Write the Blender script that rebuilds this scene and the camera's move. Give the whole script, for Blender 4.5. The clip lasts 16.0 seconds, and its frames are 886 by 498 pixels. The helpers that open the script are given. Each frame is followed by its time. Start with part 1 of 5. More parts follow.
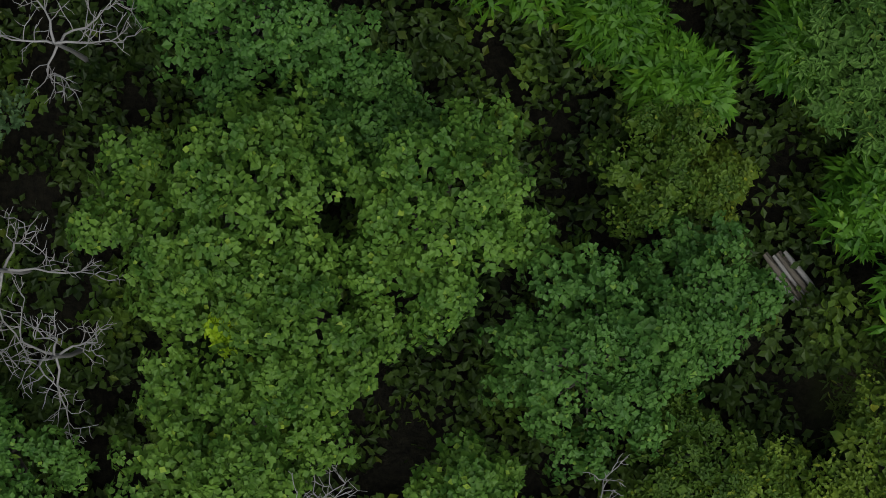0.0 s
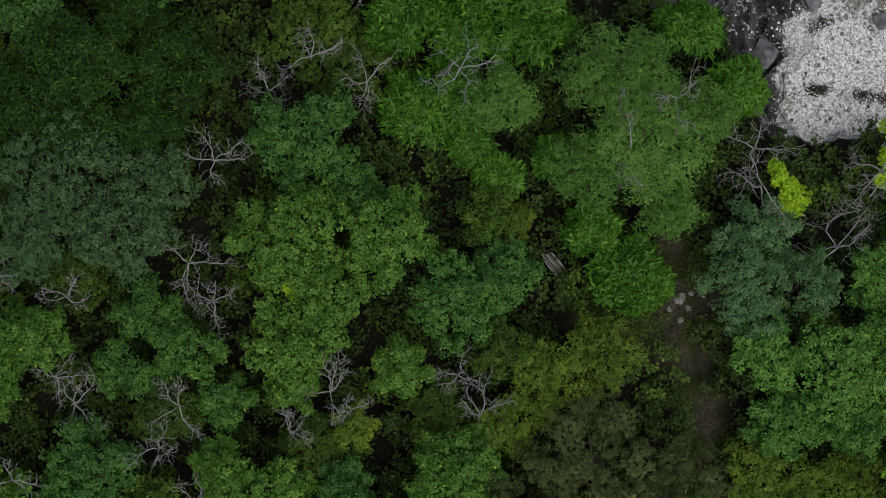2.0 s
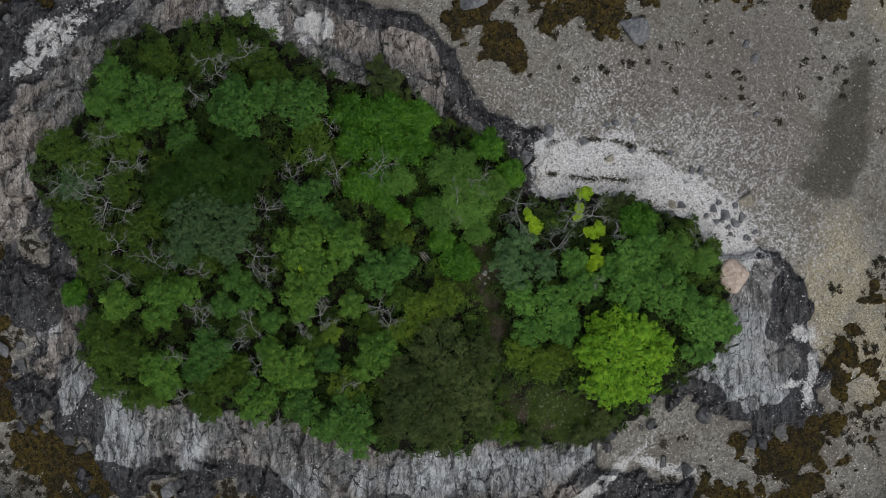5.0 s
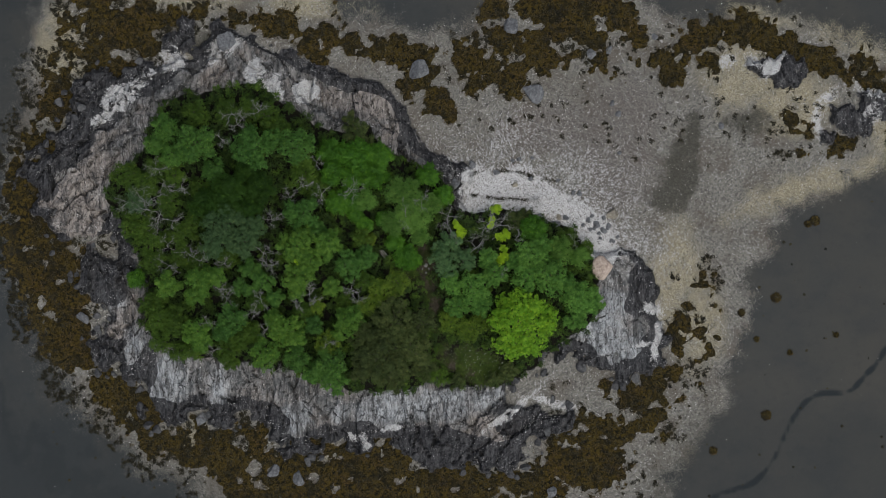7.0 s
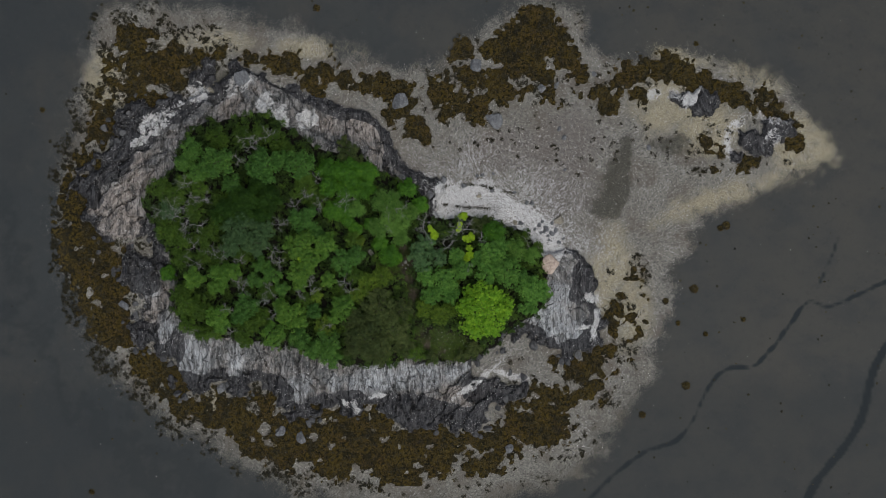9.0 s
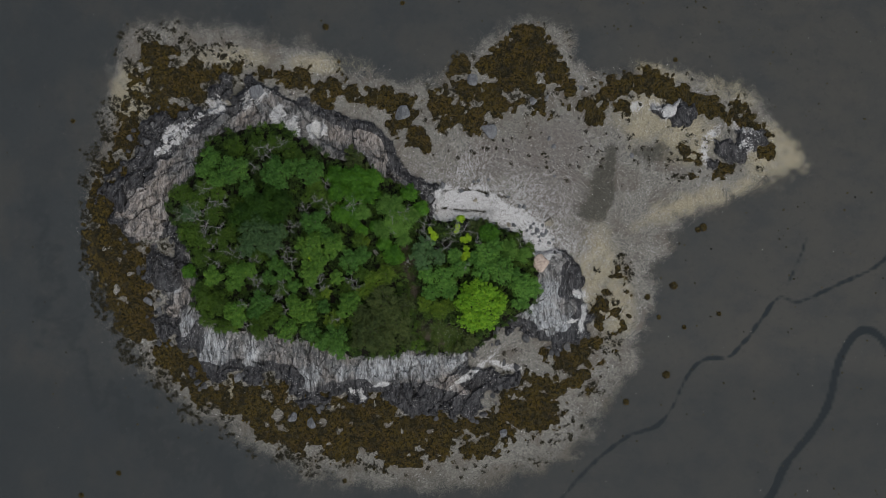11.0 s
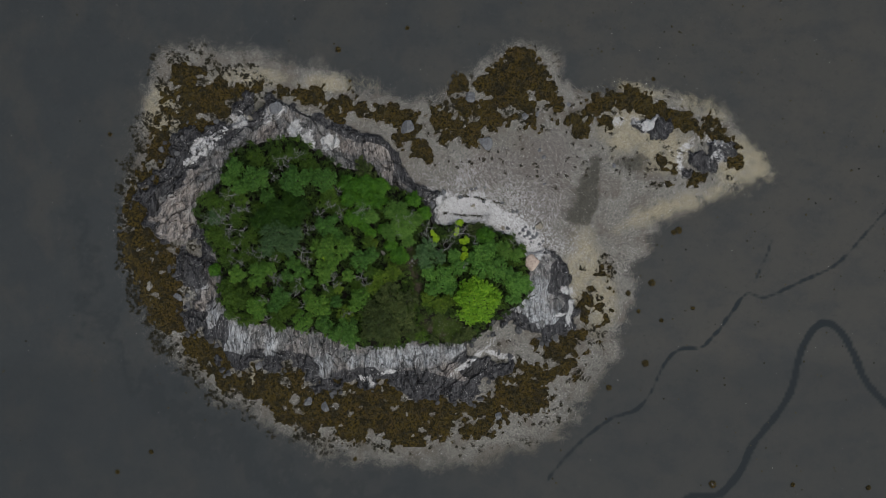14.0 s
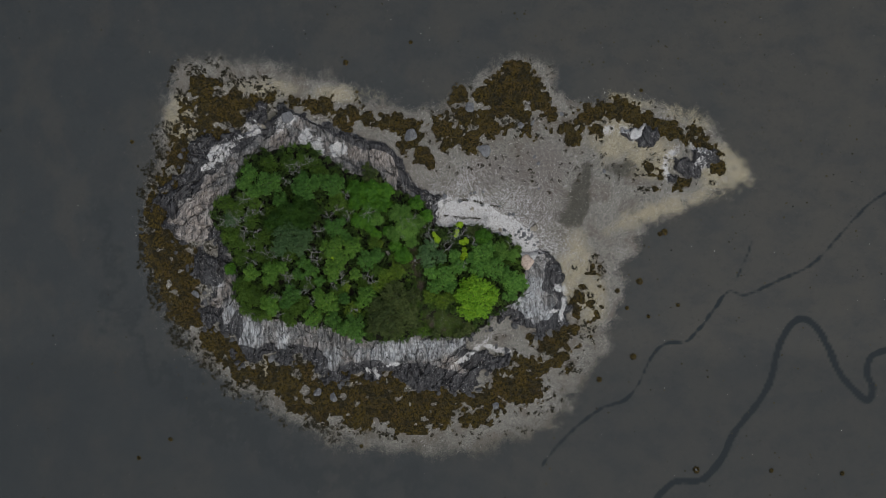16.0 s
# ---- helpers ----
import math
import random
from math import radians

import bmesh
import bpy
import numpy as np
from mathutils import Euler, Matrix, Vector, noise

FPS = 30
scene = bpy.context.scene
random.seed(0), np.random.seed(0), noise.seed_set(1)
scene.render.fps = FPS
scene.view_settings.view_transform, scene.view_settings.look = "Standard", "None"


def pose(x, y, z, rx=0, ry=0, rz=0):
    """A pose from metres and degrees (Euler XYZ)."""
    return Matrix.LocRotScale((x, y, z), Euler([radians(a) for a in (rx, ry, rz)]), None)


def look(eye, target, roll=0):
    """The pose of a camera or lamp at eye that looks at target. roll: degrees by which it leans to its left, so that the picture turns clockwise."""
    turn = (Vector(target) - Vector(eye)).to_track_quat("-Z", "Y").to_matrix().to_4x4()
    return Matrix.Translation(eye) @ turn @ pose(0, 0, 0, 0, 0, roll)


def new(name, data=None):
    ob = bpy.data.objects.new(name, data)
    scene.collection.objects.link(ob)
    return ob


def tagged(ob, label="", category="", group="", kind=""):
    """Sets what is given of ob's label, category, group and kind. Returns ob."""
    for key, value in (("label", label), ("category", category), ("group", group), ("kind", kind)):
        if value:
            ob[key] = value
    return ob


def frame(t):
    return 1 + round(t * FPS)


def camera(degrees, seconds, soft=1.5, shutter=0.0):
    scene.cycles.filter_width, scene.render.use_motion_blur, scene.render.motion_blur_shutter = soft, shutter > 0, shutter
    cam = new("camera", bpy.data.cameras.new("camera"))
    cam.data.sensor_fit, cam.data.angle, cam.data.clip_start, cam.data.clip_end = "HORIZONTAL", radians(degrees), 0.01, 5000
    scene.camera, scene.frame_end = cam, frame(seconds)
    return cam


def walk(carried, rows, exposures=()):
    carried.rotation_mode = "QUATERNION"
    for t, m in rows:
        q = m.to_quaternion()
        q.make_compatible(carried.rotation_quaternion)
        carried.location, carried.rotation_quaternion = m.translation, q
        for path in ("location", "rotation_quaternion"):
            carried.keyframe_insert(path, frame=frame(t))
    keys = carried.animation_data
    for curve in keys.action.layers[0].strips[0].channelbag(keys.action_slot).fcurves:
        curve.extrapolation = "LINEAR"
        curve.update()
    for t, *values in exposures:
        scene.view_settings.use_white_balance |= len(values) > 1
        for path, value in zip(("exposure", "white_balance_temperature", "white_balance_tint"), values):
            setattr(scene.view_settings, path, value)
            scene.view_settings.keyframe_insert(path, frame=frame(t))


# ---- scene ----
cam = camera(25, 16.0, soft=0.7)
PATH = [
    (0.0, pose(-15.724, -0.053, 38.007, 0, 0, 0.124)),
    (0.5, pose(-15.334, 0.012, 44.543, 0, 0, 0.091)),
    (1.0, pose(-14.989, 0.045, 54.012, 0, 0, -0.072)),
    (1.5, pose(-14.444, 0.074, 65.233, 0, 0, -0.153)),
    (2.0, pose(-13.803, 0.051, 77.014, 0, 0, -0.123)),
    (2.5, pose(-13.084, 0.063, 89.708, 0, 0, -0.057)),
    (3.0, pose(-12.315, 0.082, 102.713, 0, 0, -0.094)),
    (3.5, pose(-11.456, 0.086, 116.268, 0, 0, -0.156)),
    (4.0, pose(-10.517, 0.109, 130.480, 0, 0, -0.231)),
    (4.2, pose(-10.101, 0.116, 136.432, 0, 0, -0.246)),
    (6.3, pose(-4.979, 0.036, 202.139, 0, 0, 0.001)),
    (6.5, pose(-4.435, 0.001, 209.031, 0, 0, 0.001)),
    (7.0, pose(-3.084, 0.019, 226.195, 0, 0, -0.008)),
    (7.5, pose(-1.972, 0.006, 241.532, 0, 0, -0.004)),
    (8.0, pose(-1.046, -0.018, 255.054, 0, 0, 0.029)),
    (8.5, pose(-0.367, -0.044, 266.336, 0, 0, 0.023)),
    (9.0, pose(0.087, -0.014, 274.844, 0, 0, 0.000)),
    (11.5, pose(0.208, 0.011, 303.430, 0, 0, -0.049)),
    (12.0, pose(0.179, 0.051, 308.918, 0, 0, -0.070)),
    (12.5, pose(0.159, 0.082, 314.074, 0, 0, -0.063)),
    (13.0, pose(0.134, 0.063, 319.553, 0, 0, -0.038)),
    (13.5, pose(0.088, 0.139, 324.888, 0, 0, -0.044)),
    (14.0, pose(0.069, 0.134, 330.528, 0, 0, -0.022)),
    (14.5, pose(0.040, 0.167, 336.025, 0, 0, -0.029)),
    (15.0, pose(-0.018, 0.142, 341.324, 0, 0, -0.018)),
    (15.5, pose(-0.038, 0.206, 346.808, 0, 0, 0.001)),
    (16.0, pose(-0.096, 0.211, 352.889, 0, 0, 0.012)),
]
walk(cam, PATH)

# ---- light: a bright overcast day ----
world = bpy.data.worlds.new("overcast_sky")
scene.world = world
world.use_nodes = True
sky = world.node_tree.nodes.new("ShaderNodeTexSky")
sky.sky_type, sky.sun_disc = "NISHITA", False
sky.sun_elevation, sky.sun_rotation = radians(68), radians(147)
sky.air_density, sky.dust_density = 1.0, 3.0
world.node_tree.links.new(sky.outputs[0], world.node_tree.nodes["Background"].inputs["Color"])
world.node_tree.nodes["Background"].inputs["Strength"].default_value = 0.038
lamp = bpy.data.lights.new("sun", "SUN")
lamp.energy, lamp.angle, lamp.color = 1.5, radians(70), (0.97, 1.0, 0.97)
sun = new("sun", lamp)
sun.matrix_world = look((0, 0, 60), (-13, 20, 0))
scene.view_settings.exposure = 0.78


# ---- small tools ----
def smooth(a, b, v):
    t = np.clip((v - a) / (b - a), 0, 1)
    return t * t * (3 - 2 * t)


def rnd(ix, iy, seed):
    h = (ix.astype(np.int64) * 374761393 + iy.astype(np.int64) * 668265263 + seed * 974634777) & 0xFFFFFFFF
    h = ((h ^ (h >> 13)) * 1274126177) & 0xFFFFFFFF
    return ((h ^ (h >> 16)) & 0xFFFFFF) / 0xFFFFFF


def vnoise(x, y, seed):
    ix, iy = np.floor(x), np.floor(y)
    fx, fy = x - ix, y - iy
    fx, fy = fx * fx * (3 - 2 * fx), fy * fy * (3 - 2 * fy)
    a, b = rnd(ix, iy, seed), rnd(ix + 1, iy, seed)
    c, d = rnd(ix, iy + 1, seed), rnd(ix + 1, iy + 1, seed)
    return (a + (b - a) * fx + (c - a) * fy + (a - b - c + d) * fx * fy) * 2 - 1


def fbm(x, y, seed, octaves=4, gain=0.5):
    out, amp = 0, 1.0
    for k in range(octaves):
        out = out + amp * vnoise(x * 2 ** k + 17.3 * k, y * 2 ** k - 9.1 * k, seed + k)
        amp *= gain
    return out


def cells(x, y, seed):
    """Distance to the nearest and second nearest cell centre, the cell's own value, and the offset in it."""
    ix, iy = np.floor(x), np.floor(y)
    f1, f2 = np.full(x.shape, 9.0), np.full(x.shape, 9.0)
    val, ox, oy = np.zeros(x.shape), np.zeros(x.shape), np.zeros(x.shape)
    for i in (-1, 0, 1):
        for j in (-1, 0, 1):
            cx, cy = ix + i + rnd(ix + i, iy + j, seed), iy + j + rnd(ix + i, iy + j, seed + 1)
            d = np.hypot(x - cx, y - cy)
            near = d < f1
            f2 = np.where(near, f1, np.minimum(f2, d))
            f1 = np.where(near, d, f1)
            val = np.where(near, rnd(ix + i, iy + j, seed + 2), val)
            ox, oy = np.where(near, x - cx, ox), np.where(near, y - cy, oy)
    return f1, f2, val, ox, oy


def rounded(points, steps=5, closed=True):
    """A smooth line through the corners of a plan."""
    p = np.array(points, float)
    n = len(p)
    out = []
    for i in range(n if closed else n - 1):
        a, b, c, d = (p[(i - 1) % n], p[i], p[(i + 1) % n], p[(i + 2) % n]) if closed else (
            p[max(i - 1, 0)], p[i], p[i + 1], p[min(i + 2, n - 1)])
        for k in range(steps):
            t = k / steps
            out.append(0.5 * (2 * b + (c - a) * t + (2 * a - 5 * b + 4 * c - d) * t * t + (3 * b - a - 3 * c + d) * t ** 3))
    if not closed:
        out.append(p[-1])
    return np.array(out)


def line_distance(x, y, line, closed):
    best = np.full(x.shape, 1e9)
    inside = np.zeros(x.shape, bool)
    q = np.roll(line, -1, 0) if closed else line[1:]
    for (ax, ay), (bx, by) in zip(line, q):
        dx, dy = bx - ax, by - ay
        t = np.clip(((x - ax) * dx + (y - ay) * dy) / (dx * dx + dy * dy + 1e-9), 0, 1)
        best = np.minimum(best, np.hypot(x - ax - t * dx, y - ay - t * dy))
        if closed:
            inside ^= ((ay > y) != (by > y)) & (x < dx * (y - ay) / (dy + 1e-12) + ax)
    return np.where(inside, best, -best) if closed else best


CX, CY = np.arange(-100, 100.1, 0.5), np.arange(-70, 70.1, 0.5)
COARSE = np.meshgrid(CX, CY)


def sampled(grid, x, y):
    """Bilinear values of a coarse grid at places."""
    u, v = np.clip((x + 100) / 0.5, 0, len(CX) - 1.001), np.clip((y + 70) / 0.5, 0, len(CY) - 1.001)
    i, j = u.astype(int), v.astype(int)
    fu, fv = u - i, v - j
    return (grid[j, i] * (1 - fu) * (1 - fv) + grid[j, i + 1] * fu * (1 - fv) + grid[j + 1, i] * (1 - fu) * fv + grid[j + 1, i + 1] * fu * fv)


def area(points):
    return line_distance(*COARSE, rounded(points), True)


def stream(points):
    return line_distance(*COARSE, rounded(points, 6, False), False)


def blobs(x, y, spots):
    """Union of round spots (x, y, radius): metres inside, negative outside."""
    best = np.full(x.shape, -1e3)
    for a, b, r in spots:
        best = np.maximum(best, r - np.hypot(x - a, y - b))
    return best


def ovals(x, y, spots):
    """Union of turned ovals (x, y, long, wide, turn): metres inside, negative outside."""
    best = np.full(x.shape, -1e3)
    for a, b, p, q, g in spots:
        c, s = math.cos(g), math.sin(g)
        u, v = ((x - a) * c + (y - b) * s) / p, ((y - b) * c - (x - a) * s) / q
        best = np.maximum(best, (1 - np.sqrt(u * u + v * v)) * math.sqrt(p * q))
    return best


def mesh_from(name, verts, faces, material, smooth_shade=False):
    """A mesh of equal faces from arrays."""
    verts, faces = np.asarray(verts, np.float32), np.asarray(faces, np.int32)
    me = bpy.data.meshes.new(name)
    n, k = faces.shape
    me.vertices.add(len(verts))
    me.vertices.foreach_set("co", verts.ravel())
    me.loops.add(n * k)
    me.loops.foreach_set("vertex_index", faces.ravel())
    me.polygons.add(n)
    me.polygons.foreach_set("loop_start", np.arange(0, n * k, k, dtype=np.int32))
    me.polygons.foreach_set("use_smooth", np.full(n, smooth_shade))
    me.update(calc_edges=True)
    me.materials.append(material)
    return me


def part(name, me, parent, label=""):
    ob = new(name, me)
    ob.parent = parent
    return tagged(ob, label)


def thing(name, at, label, category, group=""):
    ob = new(name)
    ob.location = at
    ob.empty_display_size = 0.2
    return tagged(ob, label, category, group)


# ---- materials ----
class Nodes:
    def __init__(self, name):
        self.mat = bpy.data.materials.new(name)
        self.mat.use_nodes = True
        self.tree = self.mat.node_tree
        self.bsdf = self.tree.nodes["Principled BSDF"]
        self.out = self.tree.nodes["Material Output"]

    def put(self, socket, value):
        if isinstance(value, bpy.types.NodeSocket):
            self.tree.links.new(value, socket)
        elif isinstance(value, tuple) and len(value) == 3 and socket.type == "RGBA":
            socket.default_value = (*value, 1)
        else:
            socket.default_value = value

    def add(self, kind, out=0, **inputs):
        node = self.tree.nodes.new("ShaderNode" + kind)
        for key, value in inputs.items():
            self.put(node.inputs[key.replace("_", " ")], value)
        return node.outputs[out]

    def math(self, op, a, b=0.0, clamp=False):
        node = self.tree.nodes.new("ShaderNodeMath")
        node.operation, node.use_clamp = op, clamp
        self.put(node.inputs[0], a)
        self.put(node.inputs[1], b)
        return node.outputs[0]

    def mix(self, f, a, b, blend="MIX"):
        node = self.tree.nodes.new("ShaderNodeMix")
        node.data_type, node.blend_type = "RGBA", blend
        self.put(node.inputs[0], f)
        self.put(node.inputs[6], a)
        self.put(node.inputs[7], b)
        return node.outputs[2]

    def step(self, v, a, b):
        node = self.tree.nodes.new("ShaderNodeMapRange")
        node.interpolation_type = "SMOOTHSTEP"
        self.put(node.inputs[0], v)
        self.put(node.inputs[1], a)
        self.put(node.inputs[2], b)
        return node.outputs[0]

    def noise(self, scale, detail=4.0, rough=0.55, stretch=(1, 1, 1), turn=0.0, out=0):
        co = self.add("TexCoord", 3)
        mp = self.tree.nodes.new("ShaderNodeMapping")
        self.put(mp.inputs[0], co)
        mp.inputs["Rotation"].default_value = (0, 0, turn)
        mp.inputs["Scale"].default_value = stretch
        return self.add("TexNoise", out, Vector=mp.outputs[0], Scale=scale, Detail=detail, Roughness=rough)

    def cell(self, scale, out=1, feature="F1"):
        node = self.tree.nodes.new("ShaderNodeTexVoronoi")
        node.feature = feature
        self.put(node.inputs["Vector"], self.add("TexCoord", 3))
        node.inputs["Scale"].default_value = scale
        return node.outputs[out]

    def bump(self, height, strength, distance=0.05):
        return self.add("Bump", 0, Strength=strength, Distance=distance, Height=height)

    def set(self, **inputs):
        for key, value in inputs.items():
            self.put(self.bsdf.inputs[key.replace("_", " ")], value)
        return self.mat


def foliage(name, dark, light, rough=0.55, glow=0.25):
    """Leaf material: each leaf its own green, patches of tone over the crown, some light through the blade."""
    n = Nodes(name)
    own = n.add("NewGeometry", 8)
    tone = n.math("ADD", n.math("MULTIPLY", n.step(n.noise(0.5, 2.0), 0.35, 0.68), 0.4), n.math("MULTIPLY", n.step(n.noise(2.2, 2.0), 0.38, 0.62), 0.6))
    col = n.mix(n.math("ADD", n.math("MULTIPLY", own, 0.3), n.math("MULTIPLY", tone, 0.7)), dark, light)
    each = n.add("ObjectInfo", 5)
    col = n.mix(1.0, col, n.mix(each, (0.84, 0.87, 0.84), (1.14, 1.1, 1.06)), "MULTIPLY")
    col = n.mix(1.0, col, n.add("ObjectInfo", 1), "MULTIPLY")
    col = n.mix(n.step(own, 0.965, 0.99), col, (light[0] * 1.6, light[1] * 1.25, light[2]))
    n.set(Base_Color=col, Roughness=rough, Specular_IOR_Level=0.25)
    thin = n.add("BsdfTranslucent", 0, Color=n.mix(0.5, col, light))
    blend = n.add("MixShader", 0, Fac=glow)
    node = blend.node
    n.tree.links.new(n.bsdf.outputs[0], node.inputs[1])
    n.tree.links.new(thin, node.inputs[2])
    n.tree.links.new(blend, n.out.inputs[0])
    return n.mat


LEAF = {
    "maple": foliage("maple_leaf", (0.03, 0.09, 0.011), (0.128, 0.245, 0.033)),
    "blue": foliage("bluish_leaf", (0.026, 0.082, 0.014), (0.092, 0.205, 0.036)),
    "hazel": foliage("hazel_leaf", (0.04, 0.09, 0.008), (0.16, 0.235, 0.024)),
    "bright": foliage("yellow_green_leaf", (0.075, 0.21, 0.01), (0.26, 0.45, 0.028)),
    "gold": foliage("gold_green_leaf", (0.15, 0.28, 0.01), (0.38, 0.56, 0.025)),
    "sumac": foliage("sumac_leaf", (0.024, 0.085, 0.006), (0.085, 0.21, 0.014)),
    "olive": foliage("olive_leaf", (0.024, 0.06, 0.006), (0.09, 0.155, 0.018)),
    "conifer": foliage("needle_tuft", (0.02, 0.038, 0.009), (0.095, 0.12, 0.036), 0.7, 0.1),
    "ash": foliage("ash_leaf", (0.045, 0.112, 0.016), (0.13, 0.24, 0.048)),
    "grey": foliage("grey_green_leaf", (0.036, 0.085, 0.031), (0.098, 0.17, 0.066)),
    "dark": foliage("dark_leaf", (0.029, 0.088, 0.015), (0.115, 0.24, 0.04)),
    "locust": foliage("locust_leaf", (0.012, 0.04, 0.006), (0.055, 0.125, 0.016)),
    # low leaves between the crowns, their green darkened to carry the gaps' shade
    "under": foliage("shaded_undergrowth_leaf", (0.007, 0.021, 0.003), (0.055, 0.098, 0.015)),
    "grass": foliage("grass_blade", (0.026, 0.052, 0.008), (0.085, 0.13, 0.02)),
    "flower": foliage("white_flower", (0.5, 0.52, 0.45), (0.75, 0.76, 0.7)),
    "algae": foliage("green_algae", (0.04, 0.07, 0.01), (0.1, 0.15, 0.02)),
}


def bark(name, dark, light):
    n = Nodes(name)
    v = n.noise(5, 6, 0.6, (1, 1, 0.25))
    return n.set(Base_Color=n.mix(v, dark, light), Roughness=0.9, Normal=n.bump(v, 0.5, 0.02))


BARK = bark("brown_bark", (0.05, 0.042, 0.032), (0.16, 0.14, 0.115))
DEAD = bark("weathered_wood", (0.13, 0.125, 0.12), (0.33, 0.322, 0.31))


def ground_material():
    n = Nodes("ground_cover")
    za = n.tree.nodes.new("ShaderNodeSeparateColor")
    zb = n.tree.nodes.new("ShaderNodeSeparateColor")
    zc = n.tree.nodes.new("ShaderNodeSeparateColor")
    zd = n.tree.nodes.new("ShaderNodeSeparateColor")
    for node, name in ((za, "zone_a"), (zb, "zone_b"), (zd, "zone_d"), (zc, "zone_c")):
        at = n.tree.nodes.new("ShaderNodeAttribute")
        at.attribute_name = name
        n.tree.links.new(at.outputs["Color"], node.inputs[0])
        if name == "zone_d":
            mauve = at.outputs["Alpha"]
    rock, weed, gravel = za.outputs[0], za.outputs[1], za.outputs[2]
    shell, sand, damp = zb.outputs[0], zb.outputs[1], zb.outputs[2]
    tide, soil, water = zc.outputs[0], zc.outputs[1], zc.outputs[2]
    clear = at.outputs["Alpha"]
    pale, pink, slant = zd.outputs[0], zd.outputs[1], zd.outputs[2]
    fine, mid, big = n.noise(9, 5, 0.65), n.noise(1.3, 5, 0.6), n.noise(0.06, 3, 0.5)
    # mud flat
    sides = n.tree.nodes.new("ShaderNodeSeparateXYZ")
    n.put(sides.inputs[0], n.add("TexCoord", 3))
    east = n.math("ADD", n.math("MULTIPLY", sides.outputs[0], 0.006), n.math("MULTIPLY", n.math("SUBTRACT", big, 0.5), 2.2))
    mud = n.mix(n.step(east, -0.45, 0.4), (0.0265, 0.0298, 0.0315), (0.0395, 0.0385, 0.035))
    mud = n.mix(n.math("MULTIPLY", n.step(n.noise(0.16, 7, 0.62, (1, 1.5, 1), 0.6), 0.42, 0.66), 0.55), mud, (0.0225, 0.0255, 0.028))
    mud = n.mix(n.math("MULTIPLY", n.step(n.noise(0.09, 6, 0.6, (1.6, 1, 1), -0.4), 0.46, 0.7), 0.4), mud, (0.047, 0.043, 0.037))
    mud = n.mix(n.math("MULTIPLY", n.step(n.noise(0.9, 8, 0.75), 0.5, 0.72), 0.4), mud, (0.018, 0.0195, 0.02))
    mud = n.mix(n.math("MULTIPLY", n.step(n.noise(2.5, 6, 0.8), 0.6, 0.7), 0.35), mud, (0.06, 0.058, 0.052))
    mud = n.mix(n.math("MULTIPLY", damp, 0.7), mud, (0.0145, 0.018, 0.0205))
    # gravel with shell bits
    own = n.tree.nodes.new("ShaderNodeSeparateColor")
    n.tree.links.new(n.cell(15.0), own.inputs[0])
    own2 = n.tree.nodes.new("ShaderNodeSeparateColor")
    n.tree.links.new(n.cell(5.5), own2.inputs[0])
    peb = n.mix(n.math("ADD", n.math("MULTIPLY", own.outputs[0], 0.5), n.math("MULTIPLY", own2.outputs[0], 0.5)), (0.046, 0.043, 0.039), (0.28, 0.262, 0.232))
    peb = n.mix(n.math("MULTIPLY", n.step(n.noise(0.25, 4, 0.6), 0.42, 0.65), 0.6), peb, (0.1, 0.083, 0.066))
    peb = n.mix(n.math("MULTIPLY", mauve, 0.6), peb, n.mix(own.outputs[0], (0.056, 0.049, 0.045), (0.2, 0.174, 0.16)))
    peb = n.mix(n.math("MULTIPLY", n.math("MULTIPLY", sand, n.step(n.noise(0.5, 6, 0.7), 0.25, 0.55)), 0.9), peb, n.mix(own.outputs[0], (0.1, 0.087, 0.058), (0.45, 0.395, 0.28)))
    peb = n.mix(n.math("MULTIPLY", n.math("MULTIPLY", damp, n.step(n.noise(0.9, 7, 0.75), 0.2, 0.5)), 0.9), peb, n.mix(own.outputs[0], (0.036, 0.034, 0.027), (0.085, 0.08, 0.066)))
    cut = n.math("SUBTRACT", 1.0, n.math("MULTIPLY", shell, 0.85))
    lots = n.math("ADD", n.math("ADD", n.math("MULTIPLY", own.outputs[1], 0.4), n.math("MULTIPLY", own2.outputs[1], 0.6)), n.math("MULTIPLY", n.math("SUBTRACT", n.noise(2.4, 5, 0.7), 0.5), 0.9))
    white = n.math("MULTIPLY", n.step(lots, cut, n.math("ADD", cut, 0.06)), n.math("MULTIPLY", n.step(gravel, 0.3, 0.9), n.math("SUBTRACT", 1.0, n.math("MULTIPLY", damp, 0.8))))
    peb = n.mix(n.math("MULTIPLY", white, n.math("ADD", 0.5, n.math("MULTIPLY", shell, 0.5), True)), peb, n.mix(own.outputs[2], (0.22, 0.205, 0.2), (0.68, 0.665, 0.665)))
    # the gravel thins out into the mud
    speck = n.math("ADD", gravel, n.math("MULTIPLY", n.math("SUBTRACT", own.outputs[2], 0.5), 0.5))
    speck = n.math("ADD", speck, n.math("MULTIPLY", n.math("SUBTRACT", n.noise(0.8, 6, 0.7), 0.5), 0.6))
    edge = n.step(speck, 0.2, 0.72)
    col = n.mix(edge, mud, peb)
    # bedrock: foliated grey stone, paler and pinker beds, lichen, clefts, the dark band of the tide
    grain = n.mix(n.step(slant, 0.35, 0.65), n.noise(2.4, 10, 0.78, (1, 0.2, 1), 0.2), n.noise(2.4, 10, 0.78, (1, 0.2, 1), -0.82))
    gritty = n.noise(5.0, 9, 0.8)
    body = n.math("ADD", n.math("MULTIPLY", grain, 0.62), n.math("MULTIPLY", gritty, 0.38))
    tone = n.step(body, 0.38, 0.6)
